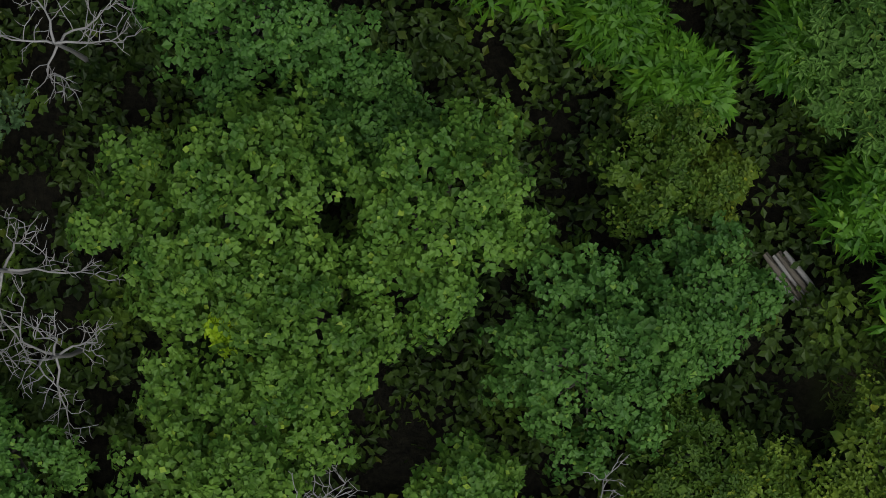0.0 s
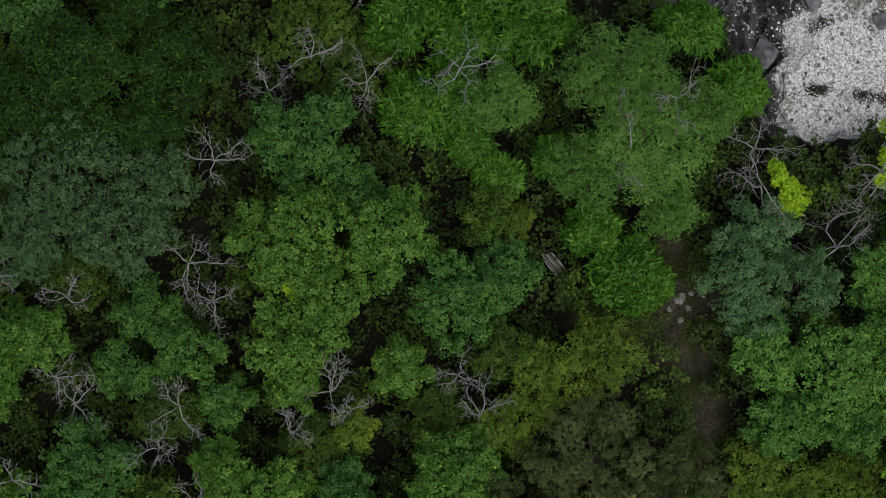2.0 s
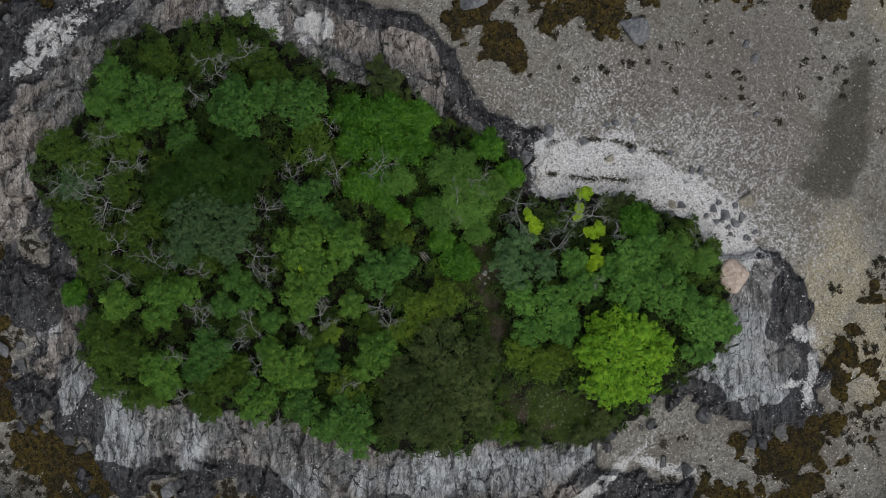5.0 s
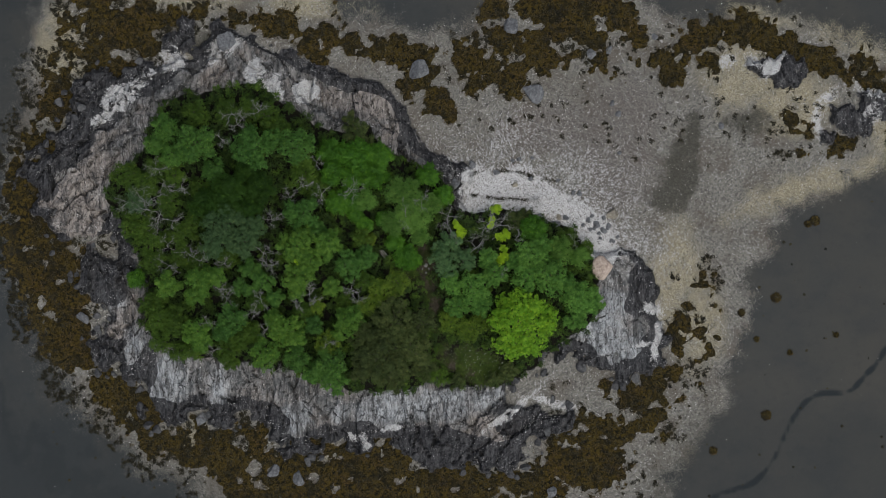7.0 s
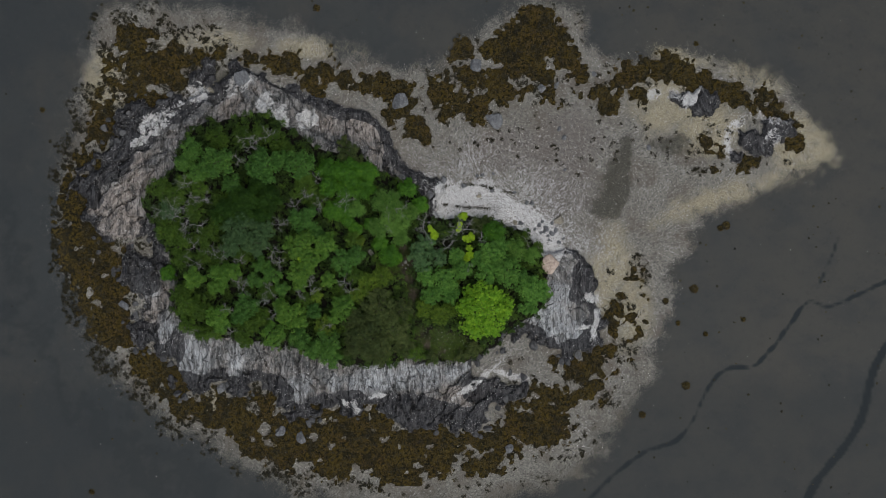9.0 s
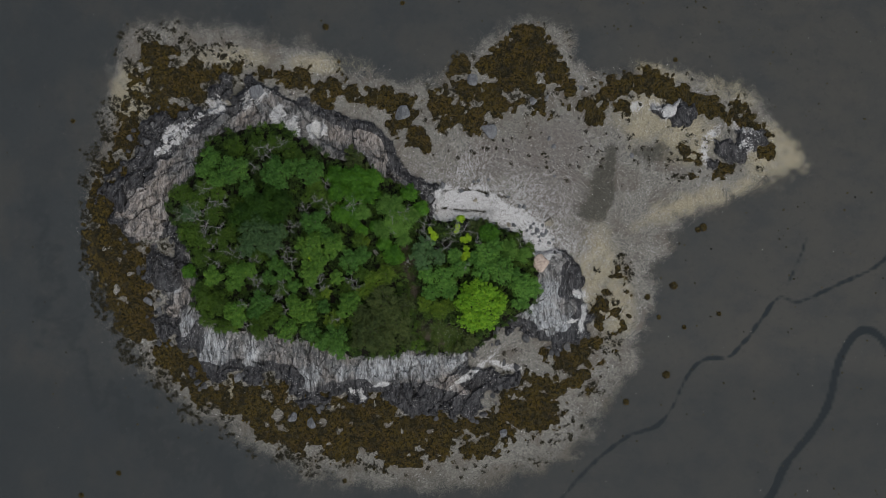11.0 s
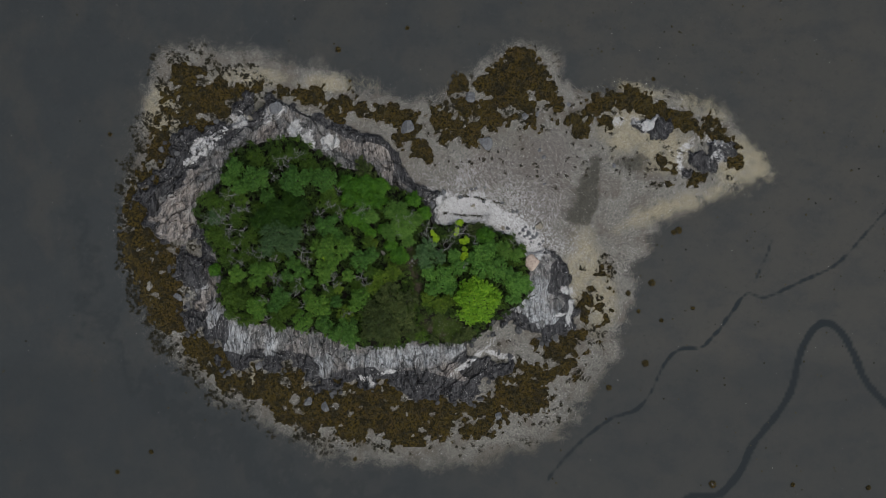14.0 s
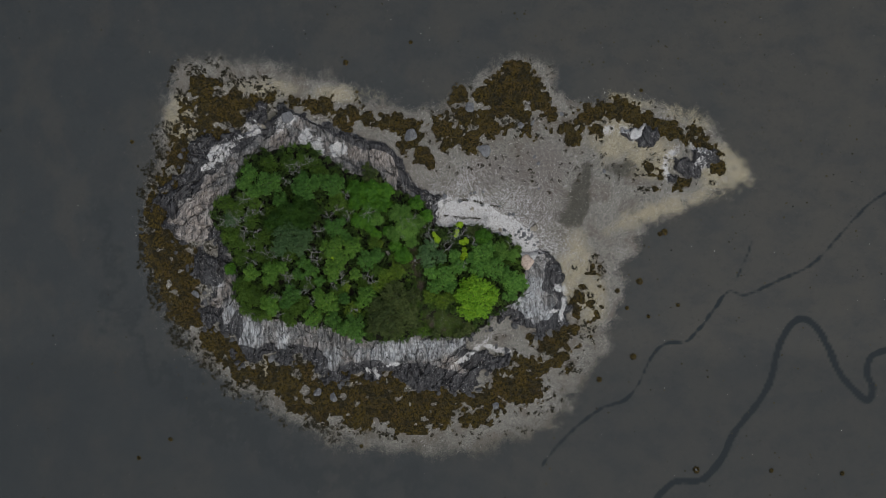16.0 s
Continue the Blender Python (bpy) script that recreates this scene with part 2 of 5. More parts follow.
    stone = n.mix(tone, (0.05, 0.047, 0.046), (0.31, 0.295, 0.285))
    stone = n.mix(n.math("MULTIPLY", n.step(n.noise(0.35, 5, 0.65), 0.47, 0.6), 0.6), stone, n.mix(tone, (0.1, 0.084, 0.076), (0.36, 0.315, 0.285)))
    stone = n.mix(n.math("MULTIPLY", n.step(n.noise(0.5, 5, 0.65, (1, 1, 1), 0.8), 0.47, 0.58), 0.8), stone, n.mix(tone, (0.03, 0.039, 0.041), (0.17, 0.165, 0.165)))
    stone = n.mix(n.math("MULTIPLY", pink, 0.8), stone, n.mix(tone, (0.1, 0.084, 0.074), (0.42, 0.365, 0.33)))
    stone = n.mix(n.math("MULTIPLY", pale, n.math("ADD", 0.5, n.math("MULTIPLY", n.step(n.noise(0.5, 6, 0.7, (1, 1, 1), 0.5), 0.4, 0.6), 0.45))), stone, n.mix(n.step(body, 0.38, 0.61), (0.085, 0.088, 0.095), (0.56, 0.57, 0.585)))
    streak = n.mix(n.step(slant, 0.35, 0.65), n.noise(1.1, 8, 0.7, (1, 0.16, 1), 0.15), n.noise(1.1, 8, 0.7, (1, 0.16, 1), -0.8))
    stone = n.mix(n.math("MULTIPLY", n.step(streak, 0.53, 0.6), 0.75), stone, n.mix(tone, (0.022, 0.021, 0.022), (0.1, 0.095, 0.093)))
    stone = n.mix(n.math("MULTIPLY", n.step(n.noise(3.4, 8, 0.8, (1, 0.5, 1), 0.3), 0.41, 0.35), 0.5), stone, (0.028, 0.027, 0.028))
    lichen = n.math("MULTIPLY", n.step(n.noise(3.2, 9, 0.82), 0.57, 0.63), n.step(n.noise(0.4, 4, 0.6, (1, 1, 1), 1.1), 0.42, 0.6))
    stone = n.mix(n.math("MULTIPLY", lichen, 0.8), stone, (0.56, 0.555, 0.545))
    bend = n.add("VectorMath", 0)
    bend.node.operation = "ADD"
    n.put(bend.node.inputs[0], n.add("TexCoord", 3))
    n.put(bend.node.inputs[1], n.noise(0.8, 5, 0.7, out=1))
    for size, width, stretch in ((0.5, 0.03, (2.3, 0.5, 0.3)), (1.4, 0.024, (1.2, 0.8, 0.3))):
        mp = n.tree.nodes.new("ShaderNodeMapping")
        mp.inputs["Scale"].default_value = stretch
        mp.inputs["Rotation"].default_value = (0, 0, 0.3 * size)
        n.put(mp.inputs[0], bend)
        vor = n.tree.nodes.new("ShaderNodeTexVoronoi")
        vor.feature = "DISTANCE_TO_EDGE"
        vor.inputs["Scale"].default_value = size
        n.put(vor.inputs["Vector"], mp.outputs[0])
        broken = n.step(n.noise(0.9 / size, 4, 0.6, (1, 1, 1), size), 0.4, 0.5)
        stone = n.mix(n.math("MULTIPLY", n.step(vor.outputs[0], width, width * 0.3), broken), stone, (0.035, 0.034, 0.034))
    low = n.step(n.math("ADD", tide, n.math("MULTIPLY", n.math("SUBTRACT", n.noise(0.7, 9, 0.78), 0.5), 1.6)), 0.45, 0.55)
    stone = n.mix(n.math("MULTIPLY", low, 0.93), stone, n.mix(n.step(body, 0.42, 0.62), (0.012, 0.012, 0.014), (0.095, 0.092, 0.096)))
    flecks = n.math("MULTIPLY", n.step(n.noise(5.5, 3, 0.7), 0.6, 0.64), n.step(n.noise(0.6, 6, 0.75, (1, 1, 1), 2.2), 0.48, 0.6))
    stone = n.mix(n.math("MULTIPLY", flecks, 0.9), stone, (0.62, 0.6, 0.6))
    col = n.mix(n.step(rock, 0.42, 0.58), col, stone)
    # shells and grit washed on to the rock
    cover = n.step(n.math("ADD", n.math("SUBTRACT", shell, n.math("MULTIPLY", own.outputs[1], 0.18)), n.math("MULTIPLY", n.math("SUBTRACT", n.noise(1.5, 8, 0.78), 0.5), 2.2)), 0.58, 0.66)
    col = n.mix(n.math("MULTIPLY", cover, rock), col, n.mix(own.outputs[2], (0.2, 0.19, 0.185), (0.76, 0.745, 0.74)))
    # rockweed
    mat = n.mix(n.step(n.noise(2.6, 7, 0.75), 0.38, 0.62), (0.005, 0.005, 0.004), (0.07, 0.048, 0.01))
    mat = n.mix(n.math("MULTIPLY", n.step(n.noise(0.7, 5, 0.7, (1, 1, 1), 1.3), 0.46, 0.6), 0.7), mat, (0.012, 0.011, 0.007))
    wedge = n.step(n.math("ADD", weed, n.math("MULTIPLY", n.math("SUBTRACT", n.noise(1.6, 7, 0.72), 0.5), 1.1)), 0.42, 0.52)
    col = n.mix(wedge, col, mat)
    # soil, and dark litter with the shade of the canopy gaps in its colour
    shaded_litter = n.mix(n.step(fine, 0.3, 0.7), (0.004, 0.004, 0.003), (0.016, 0.015, 0.009))
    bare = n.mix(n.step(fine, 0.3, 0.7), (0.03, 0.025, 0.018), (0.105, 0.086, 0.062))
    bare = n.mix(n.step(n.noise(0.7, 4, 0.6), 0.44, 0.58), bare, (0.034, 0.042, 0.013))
    shaded_litter = n.mix(clear, shaded_litter, bare)
    col = n.mix(n.step(n.math("ADD", soil, n.math("MULTIPLY", n.math("SUBTRACT", mid, 0.5), 0.6)), 0.4, 0.6), col, shaded_litter)
    # standing water in the creeks
    col = n.mix(water, col, (0.007, 0.011, 0.014))
    rough = n.mix(edge, (0.45, 0.45, 0.45), (0.85, 0.85, 0.85))
    rough = n.mix(water, rough, (0.5, 0.5, 0.5))
    relief = n.math("ADD", n.math("MULTIPLY", own.outputs[0], n.math("MULTIPLY", edge, 0.5)), n.math("MULTIPLY", n.math("ADD", grain, fine), n.math("ADD", n.math("MULTIPLY", rock, 1.2), n.math("MULTIPLY", weed, 0.8))))
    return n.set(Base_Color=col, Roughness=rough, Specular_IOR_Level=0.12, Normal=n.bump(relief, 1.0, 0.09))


def plain(name, a, b, scale, rough=0.85, bump=0.4):
    n = Nodes(name)
    v = n.noise(scale, 7, 0.7)
    return n.set(Base_Color=n.mix(n.step(v, 0.3, 0.7), a, b), Roughness=rough, Normal=n.bump(v, bump, 0.04))


def speckled(name, a, b):
    """Loose bits: every piece its own tone."""
    n = Nodes(name)
    return n.set(Base_Color=n.mix(n.add("NewGeometry", 8), a, b), Roughness=0.75, Specular_IOR_Level=0.3)


def weed_material():
    """Wet fronds, each its own brown, in darker and more orange stands."""
    n = Nodes("rockweed_frond")
    own = n.add("NewGeometry", 8)
    col = n.mix(own, (0.007, 0.006, 0.004), (0.082, 0.058, 0.011))
    col = n.mix(n.math("MULTIPLY", n.step(n.noise(0.22, 4, 0.6), 0.46, 0.62), 0.6), col, n.mix(own, (0.016, 0.01, 0.004), (0.105, 0.06, 0.012)))
    col = n.mix(n.math("MULTIPLY", n.step(n.noise(0.7, 5, 0.7, (1, 1, 1), 1.3), 0.46, 0.6), 0.75), col, n.mix(own, (0.004, 0.004, 0.003), (0.026, 0.022, 0.009)))
    return n.set(Base_Color=col, Roughness=0.6, Specular_IOR_Level=0.3)


WEED = weed_material()
DARKWEED = speckled("dark_weed", (0.004, 0.004, 0.003), (0.032, 0.026, 0.01))
SHELL = speckled("shell_bit", (0.3, 0.28, 0.26), (0.82, 0.8, 0.78))
COBBLE = speckled("cobble_stone", (0.04, 0.04, 0.04), (0.26, 0.245, 0.23))
BOULDER = plain("grey_boulder", (0.045, 0.046, 0.05), (0.17, 0.17, 0.178), 3.5)
TAN = plain("tan_boulder", (0.13, 0.115, 0.09), (0.34, 0.3, 0.24), 3.5)
WET = plain("wet_dark_rock", (0.014, 0.014, 0.016), (0.07, 0.068, 0.07), 4.0, 0.6)
PINK = plain("pink_rock", (0.22, 0.16, 0.13), (0.46, 0.37, 0.31), 3.0)
PALE = plain("pale_stone", (0.08, 0.078, 0.075), (0.2, 0.195, 0.185), 4.0)
GROUND = ground_material()

# ---- the plan, in metres ----
SHORE = [
    (22.9, -26.9), (17.5, -31.8), (8.6, -35.5), (-2.0, -36.2), (-12.7, -35.3), (-21.5, -32.7),
    (-31.3, -27.8), (-39.3, -22.4), (-44.6, -18.0), (-49.1, -11.8), (-52.6, -3.8), (-54.4, 3.8),
    (-54.4, 10.9), (-52.8, 17.1), (-51.2, 26.0), (-49.0, 31.3), (-44.6, 34.4), (-33.9, 34.1),
    (-23.3, 32.2), (-16.1, 29.7), (-8.2, 26.1), (-1.1, 25.2), (3.4, 28.4), (8.7, 32.1),
    (13.2, 34.3), (18.5, 32.6), (20.3, 28.1), (22.9, 25.5), (27.4, 27.0), (31.8, 27.8),
    (36.2, 26.1), (41.6, 24.5), (46.9, 22.3), (51.3, 17.9), (54.4, 13.0), (49.6, 10.6),
    (43.3, 7.1), (37.6, 5.5), (34.0, 1.5), (31.8, -3.9), (30.4, -10.5), (29.1, -15.8),
    (26.4, -22.1),
]
ROCK = [
    (-33.9, 23.8), (-32.3, 25.7), (-31.2, 24.3), (-31.7, 22.1), (-30.0, 23.3), (-29.6, 24.9),
    (-27.9, 25.8), (-25.6, 24.6), (-23.1, 23.3), (-20.5, 21.9), (-17.3, 20.7), (-14.8, 19.7),
    (-11.6, 18.6), (-9.1, 17.6), (-7.5, 15.7), (-6.2, 13.3), (-4.8, 10.9), (-2.7, 9.8),
    (-0.7, 10.0), (0.0, 8.2), (-0.9, 6.1), (-0.2, 4.2), (4.3, 3.9), (9.7, 2.6),
    (13.2, -0.2), (15.4, -0.6), (17.0, -0.2), (18.9, -0.9), (20.2, -2.5), (21.4, -4.4),
    (21.0, -6.3), (21.8, -8.8), (22.5, -11.5), (20.9, -13.3), (18.3, -14.8), (16.1, -14.4),
    (13.9, -12.7), (11.0, -11.7), (8.1, -11.9), (6.5, -13.9), (4.3, -16.6), (6.2, -17.6),
    (10.7, -18.7), (11.4, -20.3), (8.1, -21.1), (6.8, -22.8), (6.2, -24.9), (3.0, -25.1),
]
ROCK += [
    (1.1, -23.6), (-2.1, -24.2), (-5.9, -23.9), (-8.4, -22.3), (-12.3, -22.6), (-14.8, -22.2),
    (-17.4, -22.3), (-20.5, -23.0), (-22.4, -20.4), (-25.6, -19.1), (-27.5, -20.1), (-30.1, -19.1),
    (-33.9, -20.1), (-36.5, -17.9), (-37.1, -15.3), (-38.4, -14.7), (-40.3, -14.1), (-42.5, -12.1),
    (-42.6, -10.1), (-40.6, -8.8), (-41.5, -6.4), (-43.5, -5.8), (-44.4, -3.1), (-42.8, -0.7),
    (-40.3, 0.1), (-40.6, 1.0), (-43.5, 0.6), (-46.0, 0.6), (-46.6, 2.5), (-48.9, 4.4),
    (-49.3, 7.1), (-50.5, 8.0), (-49.8, 10.0), (-46.6, 12.3), (-45.2, 14.4), (-43.5, 15.5),
    (-45.5, 16.5), (-43.5, 18.7), (-40.9, 20.0), (-37.7, 20.5), (-34.5, 21.1),
]
WOOD = [
    (-33.0, 17.4), (-29.5, 18.2), (-25.3, 18.9), (-21.8, 17.4), (-17.2, 14.7), (-14.1, 13.5),
    (-11.0, 14.3), (-9.8, 11.6), (-6.4, 10.1), (-2.5, 7.0), (-1.0, 4.3), (3.6, 4.7),
    (7.5, 4.3), (11.3, 2.4), (13.6, -0.7), (14.6, -6.1), (12.5, -9.2), (9.0, -12.3),
    (5.2, -15.3), (0.5, -15.3), (-3.7, -15.3), (-11.0, -16.5), (-16.4, -15.3), (-21.8, -13.4),
    (-27.2, -12.6), (-34.1, -11.5), (-36.8, -8.8), (-36.4, -4.6), (-38.0, -0.7), (-40.1, 3.1),
    (-40.7, 7.0), (-37.2, 10.1), (-35.6, 13.9),
]
WEEDS = [
    (-40.1, 29.9), (-44.5, 29.7), (-45.6, 26.0), (-47.2, 21.5), (-49.4, 16.2), (-50.9, 11.8),
    (-52.5, 7.3), (-52.9, 0.2), (-51.2, -6.9), (-48.1, -12.2), (-43.7, -15.9), (-38.4, -21.3),
    (-32.2, -24.8), (-26.8, -28.4), (-18.0, -31.4), (-9.1, -32.5), (-2.0, -32.0), (6.0, -30.7),
    (13.1, -28.2), (18.9, -23.4), (18.4, -19.8), (13.1, -17.6), (10.4, -19.4), (6.0, -24.7),
    (-2.0, -22.9), (-12.6, -21.1), (-23.3, -19.8), (-31.3, -18.9), (-36.6, -15.8), (-41.9, -11.3),
    (-43.7, -4.2), (-44.1, 0.2), (-48.5, 3.8), (-47.2, 8.2), (-43.7, 15.3), (-35.7, 22.4),
    (-33.9, 26.8), (-32.1, 25.9),
]
BEACH = [
    (-0.3, 8.2), (2.4, 8.6), (5.6, 8.6), (8.1, 7.9), (10.7, 6.3), (13.2, 5.0),
    (15.3, 3.1), (15.9, 0.1), (14.6, -1.3), (13.2, 0.0), (11.3, 1.9), (9.4, 3.4),
    (6.2, 4.4), (3.0, 4.8), (-0.4, 4.0),
]
PALE_BEDS = [
    (-33.9, -14.4, 3.9, 2.9, 1.0), (-28.5, -15.8, 2.5, 1.4, 1.4), (-19.6, -19.1, 2.2, 1.7, 0.7), (-9.7, -17.6, 4.5, 2.2, 0.1), (-4.0, -17.2, 3.8, 1.7, -0.1), (-14.8, -18.7, 1.7, 1.1, 1.4),
    (14.8, -8.5, 3.2, 3.9, 0.0), (17.8, -11.5, 2.9, 1.9, 0.3), 
    (-37.7, -11.4, 1.4, 2.5, -0.3), (2.4, -16.8, 1.9, 0.9, 0.5), (-40.3, -5.0, 1.1, 1.9, 0.2),
]
PINK_BEDS = [
    (-43.5, 3.3, 3.3, 2.5, 0.8), (-46.6, 6.1, 2.3, 1.7, 0.7), (-8.8, 13.1, 1.4, 2.3, -0.5),
    (-14.8, 16.6, 4.5, 1.4, -0.3), (-11.0, 16.3, 2.5, 1.5, -0.4), (-39.3, -6.3, 1.4, 2.2, 0.2), (-40.0, -9.5, 1.3, 1.7, 0.0), (-42.8, 8.4, 4.5, 1.7, 0.6), (-28.8, 18.9, 1.7, 1.3, 0.5),
    (4.0, -20.3, 2.2, 0.8, 0.6), (1.1, -19.7, 1.9, 0.9, 0.5), (-45.4, 3.3, 1.9, 1.9, 0.0), (-40.9, 12.2, 2.5, 1.1, 0.7),
]
WET_BEDS = [
    (-41.9, -3.2, 2.9, 2.9, 0.0), (-39.3, -1.7, 1.9, 1.4, 0.0), (-40.9, -11.9, 2.0, 2.2, 0.0), (-39.3, -14.2, 2.2, 0.9, 0.3), (-33.9, -18.7, 3.2, 1.4, -0.3), (-27.5, -18.9, 3.8, 1.0, 0.0),
    (-23.1, -19.3, 2.8, 2.2, -0.3), (-17.4, -21.9, 3.8, 0.8, 0.0), (-11.0, -22.2, 4.5, 0.6, 0.0), (-2.7, -21.9, 4.5, 1.7, -0.2), (-0.2, -22.8, 3.8, 1.5, 0.0), (4.3, -23.8, 2.9, 1.4, 0.0),
    (7.5, -19.3, 3.6, 1.4, 0.2), (9.1, -19.3, 2.5, 1.4, 0.0), (19.6, -4.4, 1.7, 3.7, -0.2), (20.9, -10.7, 1.7, 2.9, -0.2), (18.3, -13.6, 3.2, 1.1, 0.2), (11.3, -11.1, 2.8, 1.0, -0.3),
    (6.5, -13.6, 1.1, 2.5, -0.5),
]
WET_BEDS += [
    (-40.6, 17.9, 4.5, 1.5, 0.6), (-46.0, 11.9, 3.9, 1.3, 0.6), (-49.2, 9.0, 1.8, 1.0, 0.7), (-47.9, 7.1, 1.5, 1.5, 0.7), (-33.3, 24.6, 1.3, 1.7, 0.0), (-27.5, 24.9, 1.7, 1.1, -0.5),
    (-23.1, 23.0, 3.8, 0.9, -0.5), (-17.3, 20.5, 4.5, 0.8, -0.3), (-11.6, 18.6, 3.8, 0.6, -0.2), (-7.2, 14.1, 0.8, 2.9, -0.3), (-3.3, 10.0, 3.2, 0.6, -0.4), (-1.1, 9.0, 1.4, 1.4, 0.0),
    (-36.5, -13.3, 1.4, 3.2, -0.3), (-12.3, -20.3, 2.5, 0.9, 0.0), (-42.2, 15.1, 2.5, 0.9, 0.6),
]
DIAGONAL = [
    (3.0, -20.9, 7.6, 3.8, 0.5), (-43.5, 7.1, 8.3, 7.0, 0.7), (-40.3, 17.9, 7.6, 3.8, 0.6), (-33.9, 19.8, 5.7, 3.8, 0.6),
]
MAUVE = [
    (16.4, 9.6, 3.8, 5.7, 0.0), (10.7, 13.5, 7.0, 2.3, 0.0), (18.3, 15.4, 3.8, 3.8, 0.0), (13.2, 1.4, 3.8, 3.8, 0.0),
]
WEED_SPOTS = [
    (-33.6, 26.4, 1.4), (-30.5, 26.8, 1.1), (-26.6, 26.1, 1.2), (-23.5, 25.7, 1.4), (-20.8, 25.8, 1.2), (-16.1, 24.5, 1.2),
    (-13.4, 23.7, 1.1), (-22.0, 24.9, 1.7), (-18.5, 23.3, 1.6), (-15.0, 27.2, 0.9), (-14.2, 25.7, 1.1), (-17.3, 21.4, 1.1),
    (-11.1, 22.6, 1.7), (-8.0, 22.2, 1.7), (-5.7, 21.8, 1.9), (-3.7, 20.2, 1.2), (-6.4, 18.3, 1.6), (-3.7, 16.7, 1.7),
    (-2.6, 15.6, 1.1), (0.6, 21.8, 1.2), (2.3, 20.2, 1.2), (3.7, 19.9, 1.4), (3.7, 26.4, 1.2), (5.2, 23.0, 1.4),
    (6.8, 27.2, 1.9), (9.9, 28.4, 2.8), (13.0, 30.7, 2.9), (14.9, 28.4, 2.6), (16.8, 26.4, 2.0), (18.4, 24.1, 1.2),
    (11.8, 26.8, 1.9),
]
WEED_SPOTS += [
    (23.8, 22.6, 1.4), (25.8, 24.1, 1.9), (28.1, 24.9, 2.2), (30.8, 24.9, 2.1), (33.1, 24.1, 1.9), (35.5, 22.6, 1.8),
    (37.8, 21.8, 1.7), (40.5, 21.0, 1.7), (43.2, 20.1, 1.6), (45.6, 18.8, 1.6), (47.5, 17.0, 1.6), (48.2, 14.8, 1.3),
    (21.5, 21.4, 1.2), (22.9, 19.9, 1.2), (26.9, 21.0, 1.4), (41.7, 12.1, 1.6), (43.2, 11.3, 1.2), (43.6, 12.9, 1.1),
    (36.3, 14.4, 0.8),
]
WEED_SPOTS += [
    (-0.3, 21.7, 2.6), (2.3, 20.1, 2.3), (4.6, 18.9, 1.4), (1.0, 18.9, 1.6), (2.8, 26.9, 1.7), (3.8, 23.5, 2.3),
    (7.2, 23.2, 1.7), (8.7, 21.6, 1.3), (5.5, 20.9, 1.2), (10.6, 24.5, 1.6), (12.0, 22.1, 1.1), (13.5, 24.5, 1.9),
    (14.9, 20.9, 1.2), (18.3, 21.1, 0.6), (16.4, 19.6, 0.6), (11.0, 21.6, 0.6), (22.7, 20.2, 1.7), (21.3, 21.7, 0.9),
    (25.4, 23.3, 1.4), (26.2, 21.3, 1.0), (37.8, 21.6, 1.6), (40.1, 21.8, 1.6), (41.9, 20.7, 1.4), (44.0, 21.0, 1.3),
    (42.6, 11.9, 1.7), (37.5, 10.9, 0.8), (36.2, 14.7, 0.9), (38.5, 12.9, 0.6), (45.5, 13.8, 0.6),
]
WEED_SPOTS += [
    (23.4, -10.8, 1.4), (22.7, -13.9, 1.6), (20.7, -15.5, 1.9), (17.6, -16.6, 2.0), (15.3, -15.5, 1.1), (25.4, -9.2, 0.9),
    (26.6, -12.4, 0.9), (24.2, -8.1, 0.9), (26.2, -10.0, 0.7), (21.5, -18.6, 1.4), (23.8, -17.0, 0.9), (19.6, -19.7, 1.7),
    (16.8, -20.5, 2.0), (14.1, -22.1, 2.0), (21.5, -13.9, 1.2), (19.2, -17.0, 1.2), (26.0, -3.4, 0.9), (25.4, -2.3, 0.5),
    (27.9, -2.9, 0.5), (27.6, -4.6, 0.5),
]
WEED_SPOTS += [
    (25.7, -3.8, 0.6), (24.8, -9.2, 0.8), (26.7, -9.5, 0.7), (24.0, -12.1, 1.1), (26.0, -12.7, 0.8),
    (27.0, -11.1, 0.6), (25.4, -15.2, 0.8), (22.8, -16.0, 0.9), (20.9, -16.6, 0.8), (22.3, -17.9, 0.9),
    (19.6, -19.2, 0.7), (21.6, -21.0, 0.6), (28.3, -1.8, 0.4), (27.9, -6.6, 0.4), (24.4, -6.6, 0.5),
]
SHELLS = [
    (-39.3, 16.8, 2.5, 1.4, 0.5), (-40.9, 14.9, 1.9, 0.8, 0.5), (-37.4, 18.6, 1.7, 0.8, 0.5), (-35.8, 19.7, 1.4, 0.6, 0.5), (-33.9, 21.1, 1.9, 1.3, 0.3), (-27.5, 22.7, 2.5, 1.5, 0.5),
    (-24.2, 20.1, 1.0, 1.7, -0.5), (-22.1, 17.9, 1.0, 1.7, -0.5), (-18.6, 17.6, 1.7, 1.5, 0.0), (-21.2, 17.4, 0.6, 0.9, 0.0), (20.1, -7.1, 1.0, 0.5, 0.2), (21.0, -9.6, 0.4, 1.4, 0.0),
    (19.3, -10.7, 1.4, 0.3, 0.2), (20.7, -11.3, 0.4, 1.0, 0.0), (-13.5, -20.8, 0.6, 1.0, 0.2), (-12.1, -20.8, 0.4, 0.8, 0.3), (-15.4, -20.0, 0.9, 0.4, 0.0), (5.6, -17.6, 2.5, 0.4, 0.7),
    (3.0, -19.3, 2.3, 0.3, 0.7),
]
